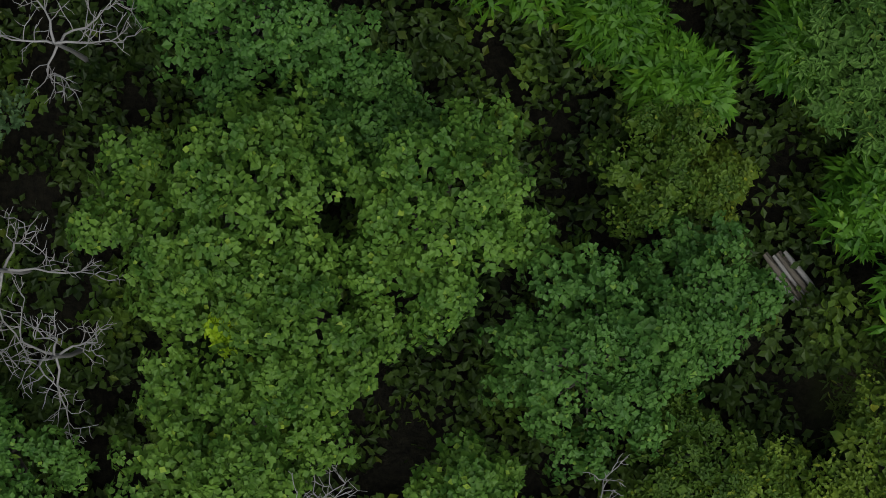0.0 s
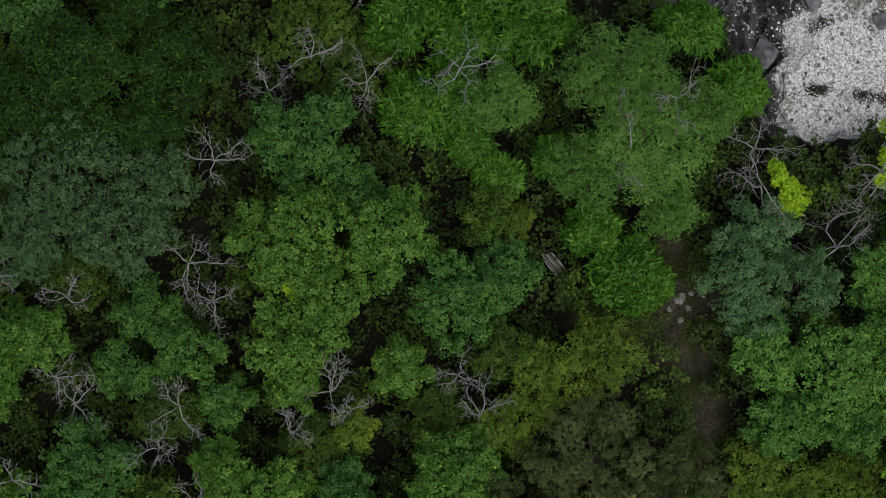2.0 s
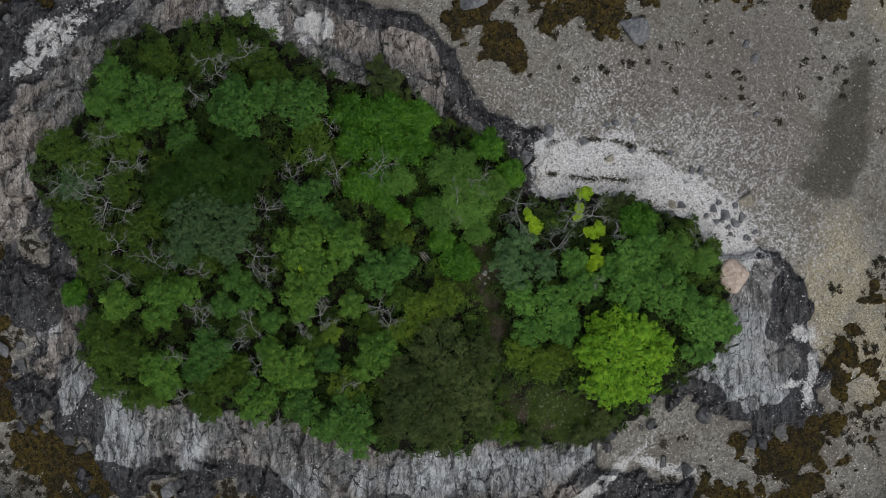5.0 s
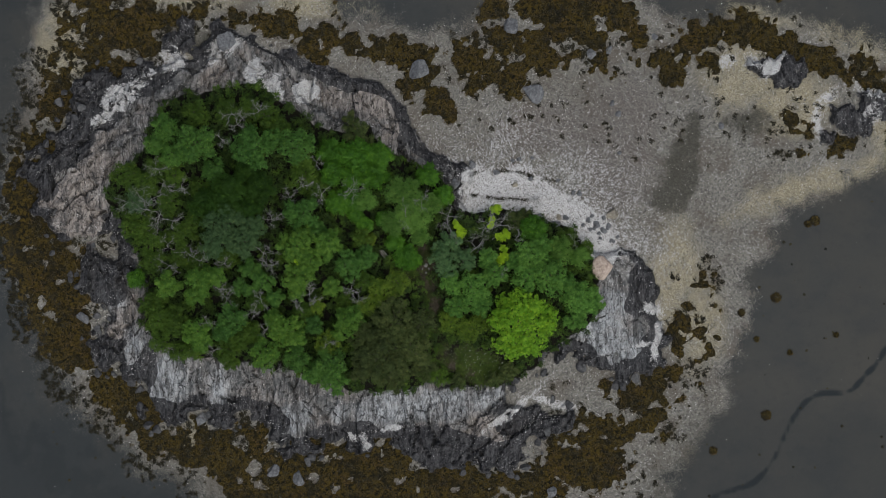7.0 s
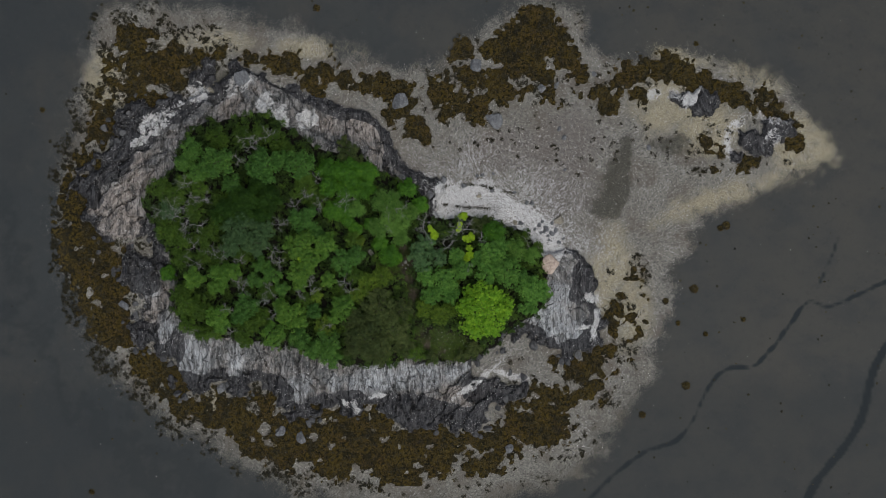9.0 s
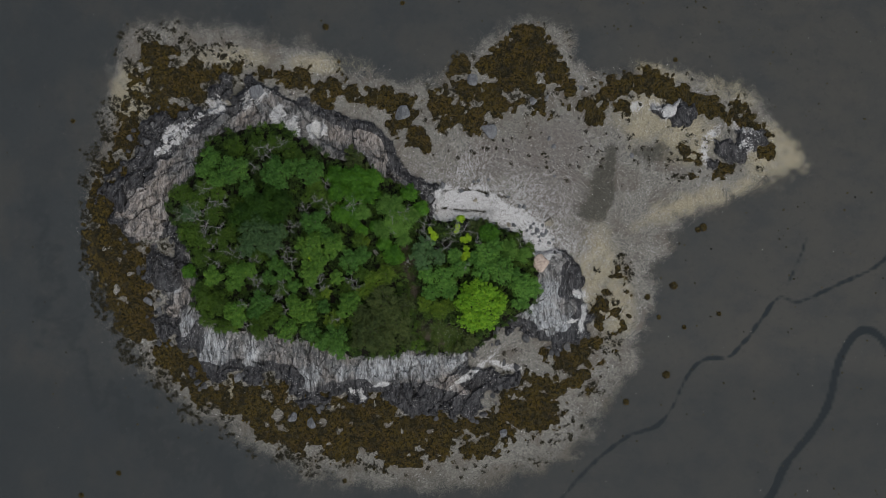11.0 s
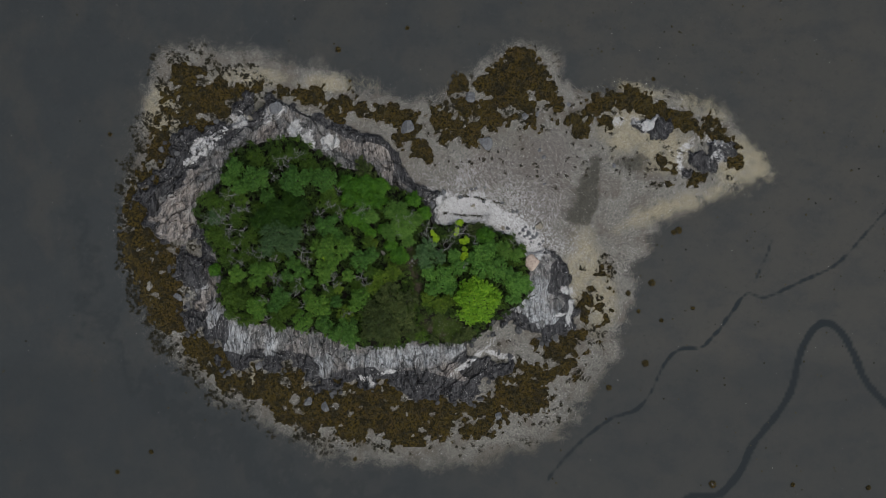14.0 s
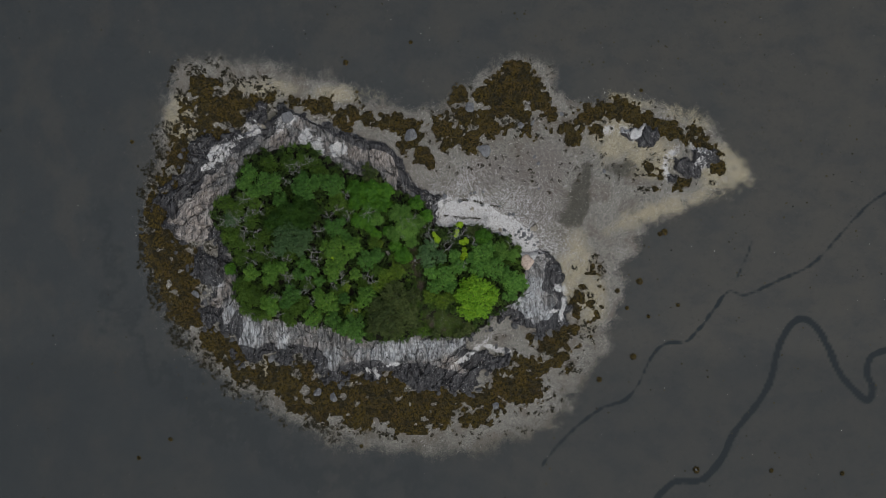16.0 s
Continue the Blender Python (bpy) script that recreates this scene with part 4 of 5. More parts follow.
plant("maple", [
    (-33.4, -3.9, 1.7, 3.3), (-29.6, -3.4, 1.9, 3.5), (-28.3, -3.0, 1.4, 3.1), (-30.4, -5.1, 1.3, 2.9), (-30.2, -9.2, 1.9, 3.5), (-29.8, -10.4, 1.2, 2.9),
    (-20.3, -8.8, 2.1, 3.7), (-19.0, -9.8, 1.1, 3.0), (-21.9, -7.6, 1.1, 2.8), (-22.9, -11.5, 2.0, 3.3), (-13.3, -7.8, 1.9, 3.6), (-14.5, -9.2, 1.0, 2.8),
    (-15.3, -4.1, 1.2, 3.4),
], "broad maple with a dense mid-green crown of lobed leaves")
central = plant("maple", [
    (-19.1, 0.5, 2.3, 4.5), (-15.8, 0.5, 1.9, 4.1), (-19.0, -3.2, 2.0, 3.8), (-17.8, -1.2, 1.7, 4.0), (-19.1, -4.8, 1.1, 3.0),
], "broad maple with a dense mid-green crown of lobed leaves", grow=1.25)
turned = np.array([[-19.1, -1.5, 0], [-18.9, -1.35, 0], [-19.25, -1.3, 0]]) - np.array([*central[0].location.xy, -3.9])
part("leaf_spray", mesh_from("leaf_spray", *foliage_mass(np.random.default_rng(3), turned, np.full(3, 0.16), 0.6, "gold"), LEAF["gold"]), central[0], "early yellow leaf spray")
plant("blue", [
    (-18.6, 4.0, 2.2, 3.8), (-13.3, -1.8, 2.0, 3.6), (-11.6, -0.8, 1.4, 3.0), (-17.0, 2.0, 1.3, 3.1), (-26.4, -7.6, 1.9, 3.4), (-27.5, -9.2, 1.3, 2.8),
    (-17.4, -8.4, 1.2, 2.9),
], "round tree with a blue-green leafy crown", grow=1.25)
plant("blue", [
    (-24.1, 11.1, 2.6, 3.9), (-19.2, 11.4, 2.3, 3.6), (-21.9, 12.2, 1.4, 3.0),
], "round tree with a blue-green leafy crown")
plant("dark", [
    (-33.7, 13.3, 1.8, 3.4), (-30.3, 11.6, 2.5, 3.9), (-34.7, 11.6, 1.4, 3.0), (-32.9, 10.3, 1.6, 3.1), (-28.3, 8.7, 1.6, 2.8),
], "dark green maple with pale young leaf tips", tone=0.9)
plant("locust", [
    (-26.6, 6.4, 2.2, 3.8), (-29.0, 4.8, 2.2, 3.3), (-27.1, 4.7, 1.9, 3.4), (-23.3, 6.7, 2.0, 3.1), (-24.7, 8.7, 1.5, 2.6), (-24.5, 4.5, 1.5, 2.9),
], "dark green tree with long feathered leaves", tone=0.8)
plant("sumac", [
    (-12.7, 10.3, 2.2, 2.6), (-15.5, 10.7, 1.6, 2.3), (-15.2, 8.4, 1.5, 2.2), (-10.2, 10.3, 1.5, 2.2), (-10.6, 8.0, 1.6, 2.2), (-13.2, 7.7, 1.4, 2.0),
    (-4.8, 8.2, 1.3, 2.0), (-3.0, 5.9, 1.1, 2.0), (7.0, 2.3, 1.5, 2.2), (-7.1, -0.9, 1.6, 2.0), (-8.3, 0.7, 1.0, 1.8), (-14.7, 5.1, 1.4, 1.8),
    (-37.3, -3.3, 1.0, 1.4), (-13.2, 5.4, 1.1, 1.7),
], "bright green sumac with long feathered leaves", "sumac")
plant("grey", [
    (-27.2, 2.8, 2.5, 3.6), (-28.3, 0.6, 2.0, 3.3), (-25.1, 0.8, 2.1, 3.4), (-24.0, 2.5, 1.6, 3.0), (-36.9, 5.5, 1.7, 2.2),
], "small tree with a dull grey-green crown", tone=0.85)
plant("grey", [
    (-3.2, -0.8, 1.8, 2.8), (-2.3, 0.7, 1.5, 2.6), (-2.6, -2.4, 1.2, 2.4), (-0.7, -1.2, 1.5, 2.5),
], "small tree with a dull grey-green crown", tone=1.3)
plant("ash", [
    (-7.4, 6.0, 2.3, 3.0), (-6.3, 3.7, 2.2, 2.9), (-8.5, 3.0, 1.7, 2.5), (-4.6, 5.0, 1.5, 2.5), (-5.7, 1.6, 1.4, 2.3), (10.0, -0.1, 1.7, 2.2),
    (12.1, -0.9, 1.3, 1.9), (-11.7, 5.4, 1.4, 2.0),
], "slender ash with an airy light-green crown", tone=1.2)
plant("bright", [
    (5.7, -8.3, 4.0, 4.2),
], "round tree with a vivid yellow-green crown")
plant("dark", [
    (-15.6, -12.8, 2.2, 3.2), (-15.1, -14.6, 1.7, 2.6), (-17.5, -13.7, 1.4, 2.3), (-19.3, -12.0, 1.7, 2.5), (-23.0, -3.5, 1.5, 2.6), (-24.5, -2.0, 1.3, 2.4),
    (-25.3, -4.3, 1.3, 2.3), (-21.7, -5.4, 1.2, 2.4),
], "dark green broadleaf tree with a dense crown", tone=0.95)
plant("dark", [
    (2.7, -2.7, 1.6, 2.7), (0.3, -4.4, 2.0, 2.8), (1.2, -6.3, 1.4, 2.4), (6.7, -0.9, 2.3, 2.9), (8.9, -3.1, 2.3, 3.1), (6.2, -3.2, 2.0, 3.0),
    (12.3, -5.5, 2.1, 2.8), (13.6, -6.0, 1.4, 2.3), (11.0, -4.3, 1.8, 2.7), (11.6, -7.8, 1.5, 2.3), (1.8, -1.0, 1.3, 2.4), (-2.0, -3.8, 1.5, 2.3),
    (8.0, 0.5, 1.4, 2.5), (4.8, -1.4, 1.3, 2.5), (-1.6, -6.3, 1.5, 2.0),
], "dark green broadleaf tree with a dense crown", tone=1.3)
plant("conifer", [
    (-8.4, -7.9, 2.9, 3.4), (-9.9, -11.8, 3.3, 3.9), (-6.8, -11.1, 2.8, 3.5), (-11.4, -9.8, 2.2, 3.2), (-8.6, -14.1, 2.1, 2.8), (-5.6, -8.3, 1.9, 2.9),
    (-12.0, -13.4, 1.6, 2.5), (-5.2, -13.0, 1.7, 2.5),
], "dark olive pine with a rounded crown of needle tufts", "pine")
plant("conifer", [
    (-12.8, 13.0, 1.7, 2.2), (-13.4, 14.4, 1.1, 1.7), (5.0, 3.1, 1.5, 2.0), (4.3, -13.6, 1.2, 1.1), (-1.6, -14.8, 1.1, 1.0), (6.1, 3.7, 1.0, 1.6),
    (-11.5, 11.6, 1.3, 1.8), (2.8, -14.5, 1.0, 1.0),
], "dull green juniper bush with soft needle sprays", "juniper", "shrub")
plant("olive", [
    (-26.9, 15.3, 1.7, 2.2), (-22.6, 14.8, 1.8, 2.4), (-30.5, 15.2, 1.7, 2.3), (-21.2, 13.4, 1.4, 2.2), (-24.5, 15.7, 1.4, 2.0), (-38.0, 8.2, 1.8, 2.1),
    (-36.0, 7.2, 1.7, 2.2), (-37.3, 2.5, 2.0, 2.2), (-35.6, 0.8, 1.7, 2.2), (-31.9, 1.7, 1.7, 2.4), (-30.5, 3.2, 1.5, 2.4), (-33.5, 5.5, 1.7, 2.2),
    (-34.6, 9.1, 1.5, 2.1),
], "olive-green shrub with small leaves and twiggy gaps", "shrub", "shrub")
plant("olive", [
    (-34.7, -7.6, 2.0, 2.4), (-32.7, -7.8, 1.8, 2.5), (-34.4, -10.3, 1.5, 2.2), (-30.9, -11.2, 1.3, 2.0), (-32.5, -11.5, 1.3, 1.9), (-27.0, -11.1, 1.7, 2.3),
    (-25.5, -10.1, 1.4, 2.3), (-26.7, -12.4, 1.2, 1.9), (-35.9, -6.1, 1.3, 1.9), (-35.3, -1.2, 1.7, 2.2), (-34.7, -5.4, 1.3, 2.0), (-24.2, -9.2, 1.4, 2.4),
], "olive-green shrub with small leaves and twiggy gaps", "shrub", "shrub")
plant("olive", [
    (-18.6, -7.0, 1.3, 2.2),
    (-23.8, -5.8, 1.5, 2.3), (10.8, 1.2, 1.4, 1.8), (-18.5, 7.9, 1.9, 2.0),
    (-18.9, 9.8, 1.5, 2.2), (-17.0, 6.6, 1.5, 2.0),
], "olive-green shrub with small leaves and twiggy gaps", "shrub", "shrub")
plant("olive", [
    (-12.1, 1.3, 1.3, 2.2), (12.9, 0.1, 1.1, 1.5), (-29.8, 6.6, 1.5, 2.2),
    (-26.8, -0.9, 1.5, 1.9), (-30.2, -1.8, 1.5, 2.1), (-32.1, -0.9, 1.5, 2.1), (-32.8, 8.1, 1.5, 2.1), (-14.0, -5.8, 1.3, 2.0), (-11.6, -3.6, 1.4, 2.2),
    (-3.5, -14.2, 1.3, 1.1),
], "olive-green shrub with small leaves and twiggy gaps", "shrub", "shrub")
plant("hazel", [
    (-8.2, -3.8, 1.7, 2.2), (-10.2, -4.8, 1.7, 2.2), (-15.9, -10.4, 1.7, 2.5), (-17.0, -6.3, 1.0, 2.4),
    (-11.7, -6.3, 1.3, 2.2), (-0.1, -8.9, 1.7, 1.7), (-2.4, -8.1, 1.4, 1.5), (1.4, -8.0, 1.4, 1.7),
], "yellow-green hazel bush with small mottled leaves", "hazel_bush", "shrub")
plant("sumac", [
    (-11.8, 2.7, 0.8, 1.5), (-9.8, 3.3, 0.7, 1.8), (-12.8, 3.8, 0.7, 1.4),
], "low sumac sapling with feathered leaves", "sumac")
plant("hazel", [
    (-11.1, 1.1, 0.7, 1.3), (-11.9, 1.4, 0.6, 1.2),
], "low hazel bush in the undergrowth", "hazel_bush", "shrub", tone=0.75)


GAPS = [
    (-22.1, 4.2, 1.1), (-23.3, -0.6, 1.6), (-24.8, -0.9, 1.1), (-23.0, 8.8, 1.3), (-27.1, 9.0, 0.9), (-19.4, 6.5, 1.1),
    (-16.8, -3.5, 0.8), (-13.7, -3.7, 0.9), (-18.7, -5.9, 0.8), (-17.2, -7.5, 0.8), (-24.1, -7.8, 1.0), (-22.1, -4.4, 0.8),
    (-28.7, -5.9, 0.8), (-28.3, -2.1, 0.8), (-13.0, -6.0, 0.9), (5.6, -5.7, 0.5), (3.9, -2.2, 0.8), (-16.4, -9.4, 0.8),
    (-24.9, -12.0, 0.8), (-32.5, -5.9, 0.8), (-26.8, -9.7, 0.7), (-14.1, 0.2, 0.7), (-30.9, 8.3, 0.8),
]


def undergrowth(seed, kind, step, label):
    """Low bushes that fill the wood between the trees."""
    rng = np.random.default_rng(seed)
    x, y = (q.ravel() for q in np.meshgrid(np.arange(-42, 17, step), np.arange(-18, 22, step)))
    x, y = x + rng.uniform(-0.45, 0.45, len(x)) * step, y + rng.uniform(-0.45, 0.45, len(x)) * step
    z = zones(x, y)
    keep = (z["wood"] > 0.15) & (z["clear"] < 0.35)
    x, y, h, w = x[keep], y[keep], z["h"][keep], z["wood"][keep]
    lr = rng.uniform(0.55, 0.9, len(x)) * (0.55 + 0.45 * smooth(0, 1.5, w))
    up = (rng.uniform(-0.2, 0.7, len(x)) - 0.5 * (blobs(x, y, GAPS) > -0.2)) * smooth(0, 2.0, w)
    c = np.stack([x, y, h + up], -1)
    m = np.maximum(6, (2.6 * (lr / 0.34) ** 2)).astype(int)
    who = np.repeat(np.arange(len(c)), m)
    d = rng.normal(0, 1, (len(who), 3))
    d /= np.linalg.norm(d, axis=1, keepdims=True)
    d[:, 2] = np.abs(d[:, 2])
    t = c[who] + d * (lr[who] * rng.uniform(0.7, 1.1, len(who)))[:, None]
    own = np.repeat(np.arange(len(t)), 4)
    at = t[own] + rng.normal(0, 0.13, (len(own), 3))
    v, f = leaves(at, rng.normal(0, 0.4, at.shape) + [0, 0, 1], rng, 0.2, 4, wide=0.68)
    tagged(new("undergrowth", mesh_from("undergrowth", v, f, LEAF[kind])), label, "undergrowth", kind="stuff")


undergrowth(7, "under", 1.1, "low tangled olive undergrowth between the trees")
undergrowth(8, "olive", 2.3, "brighter low bushes between the trees")

# ---- dead trees and branches ----
def snag(x, y, r, lift, label, kind="dead_tree", bare=True):
    """A bare grey crown: bent branches that fork into twigs."""
    COUNT[0] += 1
    rng = np.random.default_rng(900 + COUNT[0])
    z0 = float(level(x, y)[0]) - 0.05
    root = thing(kind, (x, y, z0), label, "dead tree", "dead trees of the islet")
    lift = lift * 1.4 + 0.1 if kind != "maple" else lift
    head = np.array([0, 0, lift])
    trunk = part("trunk", mesh_from("trunk", *tube([np.array([0, 0, -0.1]), head * 0.5 + rng.normal(0, 0.06, 3), head], [0.05 + 0.015 * r, 0.04, 0.03], 6), DEAD, True), root)
    lean = rng.uniform(0, 6.28)
    for k in range(int(rng.integers(4, 6))):
        a = lean + k * 1.15 + rng.normal(0, 0.4)
        first = bent(head * rng.uniform(0.75, 1.0), (math.cos(a), math.sin(a), rng.uniform(0.1, 0.5)), r * rng.uniform(0.8, 1.35), rng, 6, 0.36)
        pieces = [tube(first, np.linspace(0.02 + 0.005 * r, 0.007, 7), 5)]
        for j in range(2, 7):
            for _ in range(2):
                b = a + rng.normal(0, 0.9)
                twig = bent(first[j], (math.cos(b), math.sin(b), rng.uniform(0.0, 0.5)), r * rng.uniform(0.25, 0.6), rng, 4, 0.38)
                pieces.append(tube(twig, np.linspace(0.011, 0.005, 5), 3))
                for i in (2, 3):
                    b2 = b + rng.normal(0, 0.8)
                    pieces.append(tube(bent(twig[i], (math.cos(b2), math.sin(b2), 0.2), r * rng.uniform(0.1, 0.22), rng, 3, 0.3), np.linspace(0.009, 0.004, 4), 3))
        part("branch", mesh_from("branch", *joined(pieces), DEAD, True), trunk)
    return root


SNAGS = [
    (-36.6, 5.7, 1.7, 2.2), (-34.4, 3.8, 1.7, 2.2), (-32.9, 3.1, 1.5, 2.2), (-31.9, 6.7, 1.4, 2.2), (-34.7, 8.9, 1.5, 2.1), (-33.6, 0.4, 1.4, 2.1),
    (-30.6, -0.9, 1.6, 2.3), (-33.2, -1.8, 1.4, 2.2), (-21.9, 3.2, 1.1, 2.3), (-22.9, -0.4, 1.4, 2.1), (-22.0, -1.8, 1.1, 2.2), (-20.0, 5.7, 1.0, 2.4),
    (-18.5, 6.9, 1.0, 2.2), (-16.5, 6.0, 1.0, 2.2), (-26.4, 14.9, 1.4, 2.4), (-27.4, 12.1, 1.2, 2.7), (-26.9, -5.4, 1.1, 2.6), (-23.1, -5.5, 1.1, 2.5),
    (-23.9, -7.0, 1.2, 2.5), (-17.8, -5.0, 1.2, 2.5), (-13.3, -4.4, 0.9, 2.5), (-12.5, -5.8, 1.0, 2.5), (-19.3, -6.3, 1.0, 2.4),
]
for x, y, r, lift in SNAGS:
    snag(x, y, r, lift, "dead grey tree with bare twisted branches among the crowns")
for x, y, r, lift in [
    (-35.9, 4.4, 1.5, 2.3), (-37.8, 5.2, 1.4, 2.1), (-35.3, 5.5, 1.4, 2.2), (-25.7, 13.7, 1.4, 2.5), (-23.4, 15.2, 1.3, 2.4), (-29.5, -0.1, 1.1, 2.3),
    (-27.2, -1.6, 0.9, 2.2), (-27.6, -4.4, 0.8, 2.6), (-22.7, -8.9, 0.9, 2.5), (-17.1, -5.7, 0.7, 2.4), (-15.6, -10.3, 0.8, 2.6), (-29.1, -8.1, 0.9, 2.9),
    (-28.3, -11.2, 0.8, 2.3), (2.0, 2.8, 1.7, 2.6), (-2.3, 2.3, 1.4, 2.5), (3.3, 2.7, 1.6, 2.5), (5.0, 1.1, 1.1, 2.6), (3.4, -2.5, 0.8, 2.5),
    (-7.2, 3.5, 1.5, 2.9), (-13.2, 6.5, 1.4, 2.2), (-2.5, 3.7, 1.3, 2.1), (-22.0, -13.9, 1.6, 0.9), (-13.2, 6.9, 1.1, 2.1), (11.6, 0.8, 1.0, 1.8),
    (-5.5, 5.4, 1.3, 2.8), (-34.0, 7.0, 1.3, 2.1), (-17.0, 9.6, 0.8, 2.2),
]:
    snag(x, y, r, lift, "thin dead shrub with fine grey twigs", "dead_shrub")


def yellow_maple():
    """A mostly dead maple that keeps a few yellow-green sprays."""
    (x, y), = [
    (0.6, 0.1),
]
    root = snag(x, y, 2.1, 2.4, "half-dead maple, bare grey branches with yellow-green sprays", "maple")
    rng = np.random.default_rng(77)
    bx, by, bz = root.location
    for x, y, r in [
    (-1.6, 2.6, 0.4), (-1.1, 1.7, 0.5), (-1.3, 2.1, 0.4), (2.7, 4.4, 0.6), (2.4, 3.4, 0.4), (3.0, 4.6, 0.3),
    (3.5, 1.4, 0.5), (2.1, 2.5, 0.3), (3.6, 0.1, 0.4), (3.6, -0.9, 0.6), (3.1, -1.4, 0.4), (4.1, -1.0, 0.4),
    (3.0, 1.4, 0.4), (4.1, 1.7, 0.3),
]:
        c = np.array([[x - bx, y - by, 2.35 + rng.uniform(-0.15, 0.15)]]) + np.vstack([[0, 0, 0], rng.normal(0, 0.16, (2, 3)) * [1, 1, 0.4]])
        part("leaf_spray", mesh_from("leaf_spray", *foliage_mass(rng, c, np.full(3, r * 0.85), 0.6, "gold"), LEAF["gold"]), root, "yellow-green leaf spray")
        away = c[0] * [1, 1, 0] / (np.linalg.norm(c[0][:2]) + 0.01)
        line = bent(c[0] - away * 0.7 - [0, 0, 0.35], away + [0, 0, 0.35], 0.8, rng, 4, 0.15)
        part("branch", mesh_from("branch", *tube(line, np.linspace(0.026, 0.01, 5), 5), DEAD, True), root)


yellow_maple()


# ---- stones and wood ----
def boulder(x, y, r, material, label, name="boulder", flat=0.6, sink=0.3, corners=9):
    """A weathered stone: a broken convex block with worn edges."""
    COUNT[0] += 1
    rng = np.random.default_rng(2000 + COUNT[0])
    bm = bmesh.new()
    bmesh.ops.create_icosphere(bm, subdivisions=3, radius=1)
    cuts = [(Vector(rng.normal(0, 1, 3)).normalized(), rng.uniform(0.42, 0.78)) for _ in range(corners)]
    long = rng.uniform(0.75, 1.0)
    for v in bm.verts:
        p = v.co.copy()
        for d, k in cuts:
            over = p.dot(d) - k
            if over > 0:
                p -= d * over
        p *= 1 + 0.05 * noise.noise(p * 3 + Vector((COUNT[0], 0, 0)))
        v.co = Vector((p.x * r * 1.5, p.y * r * 1.5 * long, p.z * r * flat * 1.4))
    bmesh.ops.rotate(bm, verts=bm.verts, matrix=Matrix.Rotation(rng.uniform(0, 6.28), 3, "Z"))
    me = bpy.data.meshes.new(name)
    bm.to_mesh(me)
    bm.free()
    me.materials.append(material)
    ob = new(name, me)
    ob.location = (x, y, float(level(x, y)[0]) + r * flat * (1 - sink) * 0.75)
    return tagged(ob, label, "boulder", "stones on the shore")


for x, y, r in [
    (-5.7, 20.1, 0.9), (4.6, 25.2, 0.8), (-43.5, -7.8, 0.7), (-22.2, -25.1, 0.6), (-19.4, -25.7, 0.7), (-30.4, -19.2, 0.6),
    (16.8, 10.9, 0.2), (-27.3, 23.3, 0.9), (13.7, 22.1, 0.5), (15.7, 22.5, 0.4), (20.9, 24.1, 0.3),
]:
    boulder(x, y, r, BOULDER, "grey boulder lying in brown rockweed")
for x, y, r in [
    (7.0, 17.6, 0.9), (0.2, 9.5, 0.4), (2.9, 8.6, 0.3), (16.8, 15.2, 0.3), (16.0, 16.5, 0.3), (28.3, 13.9, 0.3),
    (-1.8, 7.4, 0.5), (9.1, -27.4, 0.5),
]:
    boulder(x, y, r, BOULDER, "dark angular boulder on shell gravel")
for x, y, r in [
    (5.0, 7.2, 0.3), (16.0, 3.9, 0.7), (10.0, 3.7, 0.3),
]:
    boulder(x, y, r, TAN, "tan stone lying on white shell beach")
for x, y, r in [
    (14.2, 2.8, 0.4), (15.0, 2.1, 0.3), (15.5, 2.5, 0.3), (13.3, 3.2, 0.3), (12.7, 2.7, 0.2), (11.6, 6.4, 0.3),
    (12.3, 6.3, 0.3), (6.8, 7.9, 0.3), (5.4, 10.1, 0.3), (4.8, 10.0, 0.2), (7.0, 10.3, 0.2), (9.9, 7.7, 0.2),
    (10.8, 3.5, 0.3), (14.6, 1.2, 0.2), (15.8, 1.0, 0.2), (16.1, 0.8, 0.2), (16.5, 1.4, 0.2), (14.4, 1.8, 0.2),
    (7.7, 3.7, 0.3), (8.5, 3.1, 0.3), (9.6, 2.9, 0.4), (13.5, 2.2, 0.2), (15.0, 3.5, 0.2), (13.7, 3.7, 0.2),
    (13.9, 2.3, 0.2),
]:
    boulder(x, y, r, BOULDER, "grey stone lying on white shell beach", "stone")
for x, y, r in [
    (-5.0, -1.8, 0.2), (-4.7, -2.2, 0.1), (-5.4, -2.2, 0.1), (-5.0, -2.6, 0.1), (-4.6, -1.6, 0.1),
]:
    boulder(x, y, r, PALE, "pale flat stone beside the worn path", "stone", 0.4)


for x, y in [
    (14.8, -2.1),
]:
    boulder(x, y, 0.95, PINK, "pinkish weathered rock slab at the edge of the wood", "rock", 0.28)


def fallen_log():
    (x, y), (x2, y2) = [
    (-10.2, 0.1), (-9.0, -1.4),
]
    rng = np.random.default_rng(5)
    root = thing("fallen_log", (x, y, float(level(x, y)[0])), "rotten broken log with splintered brown wood", "log")
    way = np.array([x2 - x, y2 - y, 0.0])
    for k in range(7):
        off = np.array([-way[1], way[0], 0]) * 0.05 * (k - 3) / 1.5
        a, b = rng.uniform(0, 0.25), rng.uniform(0.6, 1.0)
        line = [off + way * (a + (b - a) * t) + [0, 0, 0.45 + 0.1 * math.sin(k * 2.1) + rng.normal(0, 0.015)] for t in (0, 0.35, 0.7, 1)]
        part("splinter", mesh_from("splinter", *tube(line, [0.035, 0.06, 0.05, 0.015], 6), BARK if k % 3 else DEAD, True), root)


fallen_log()


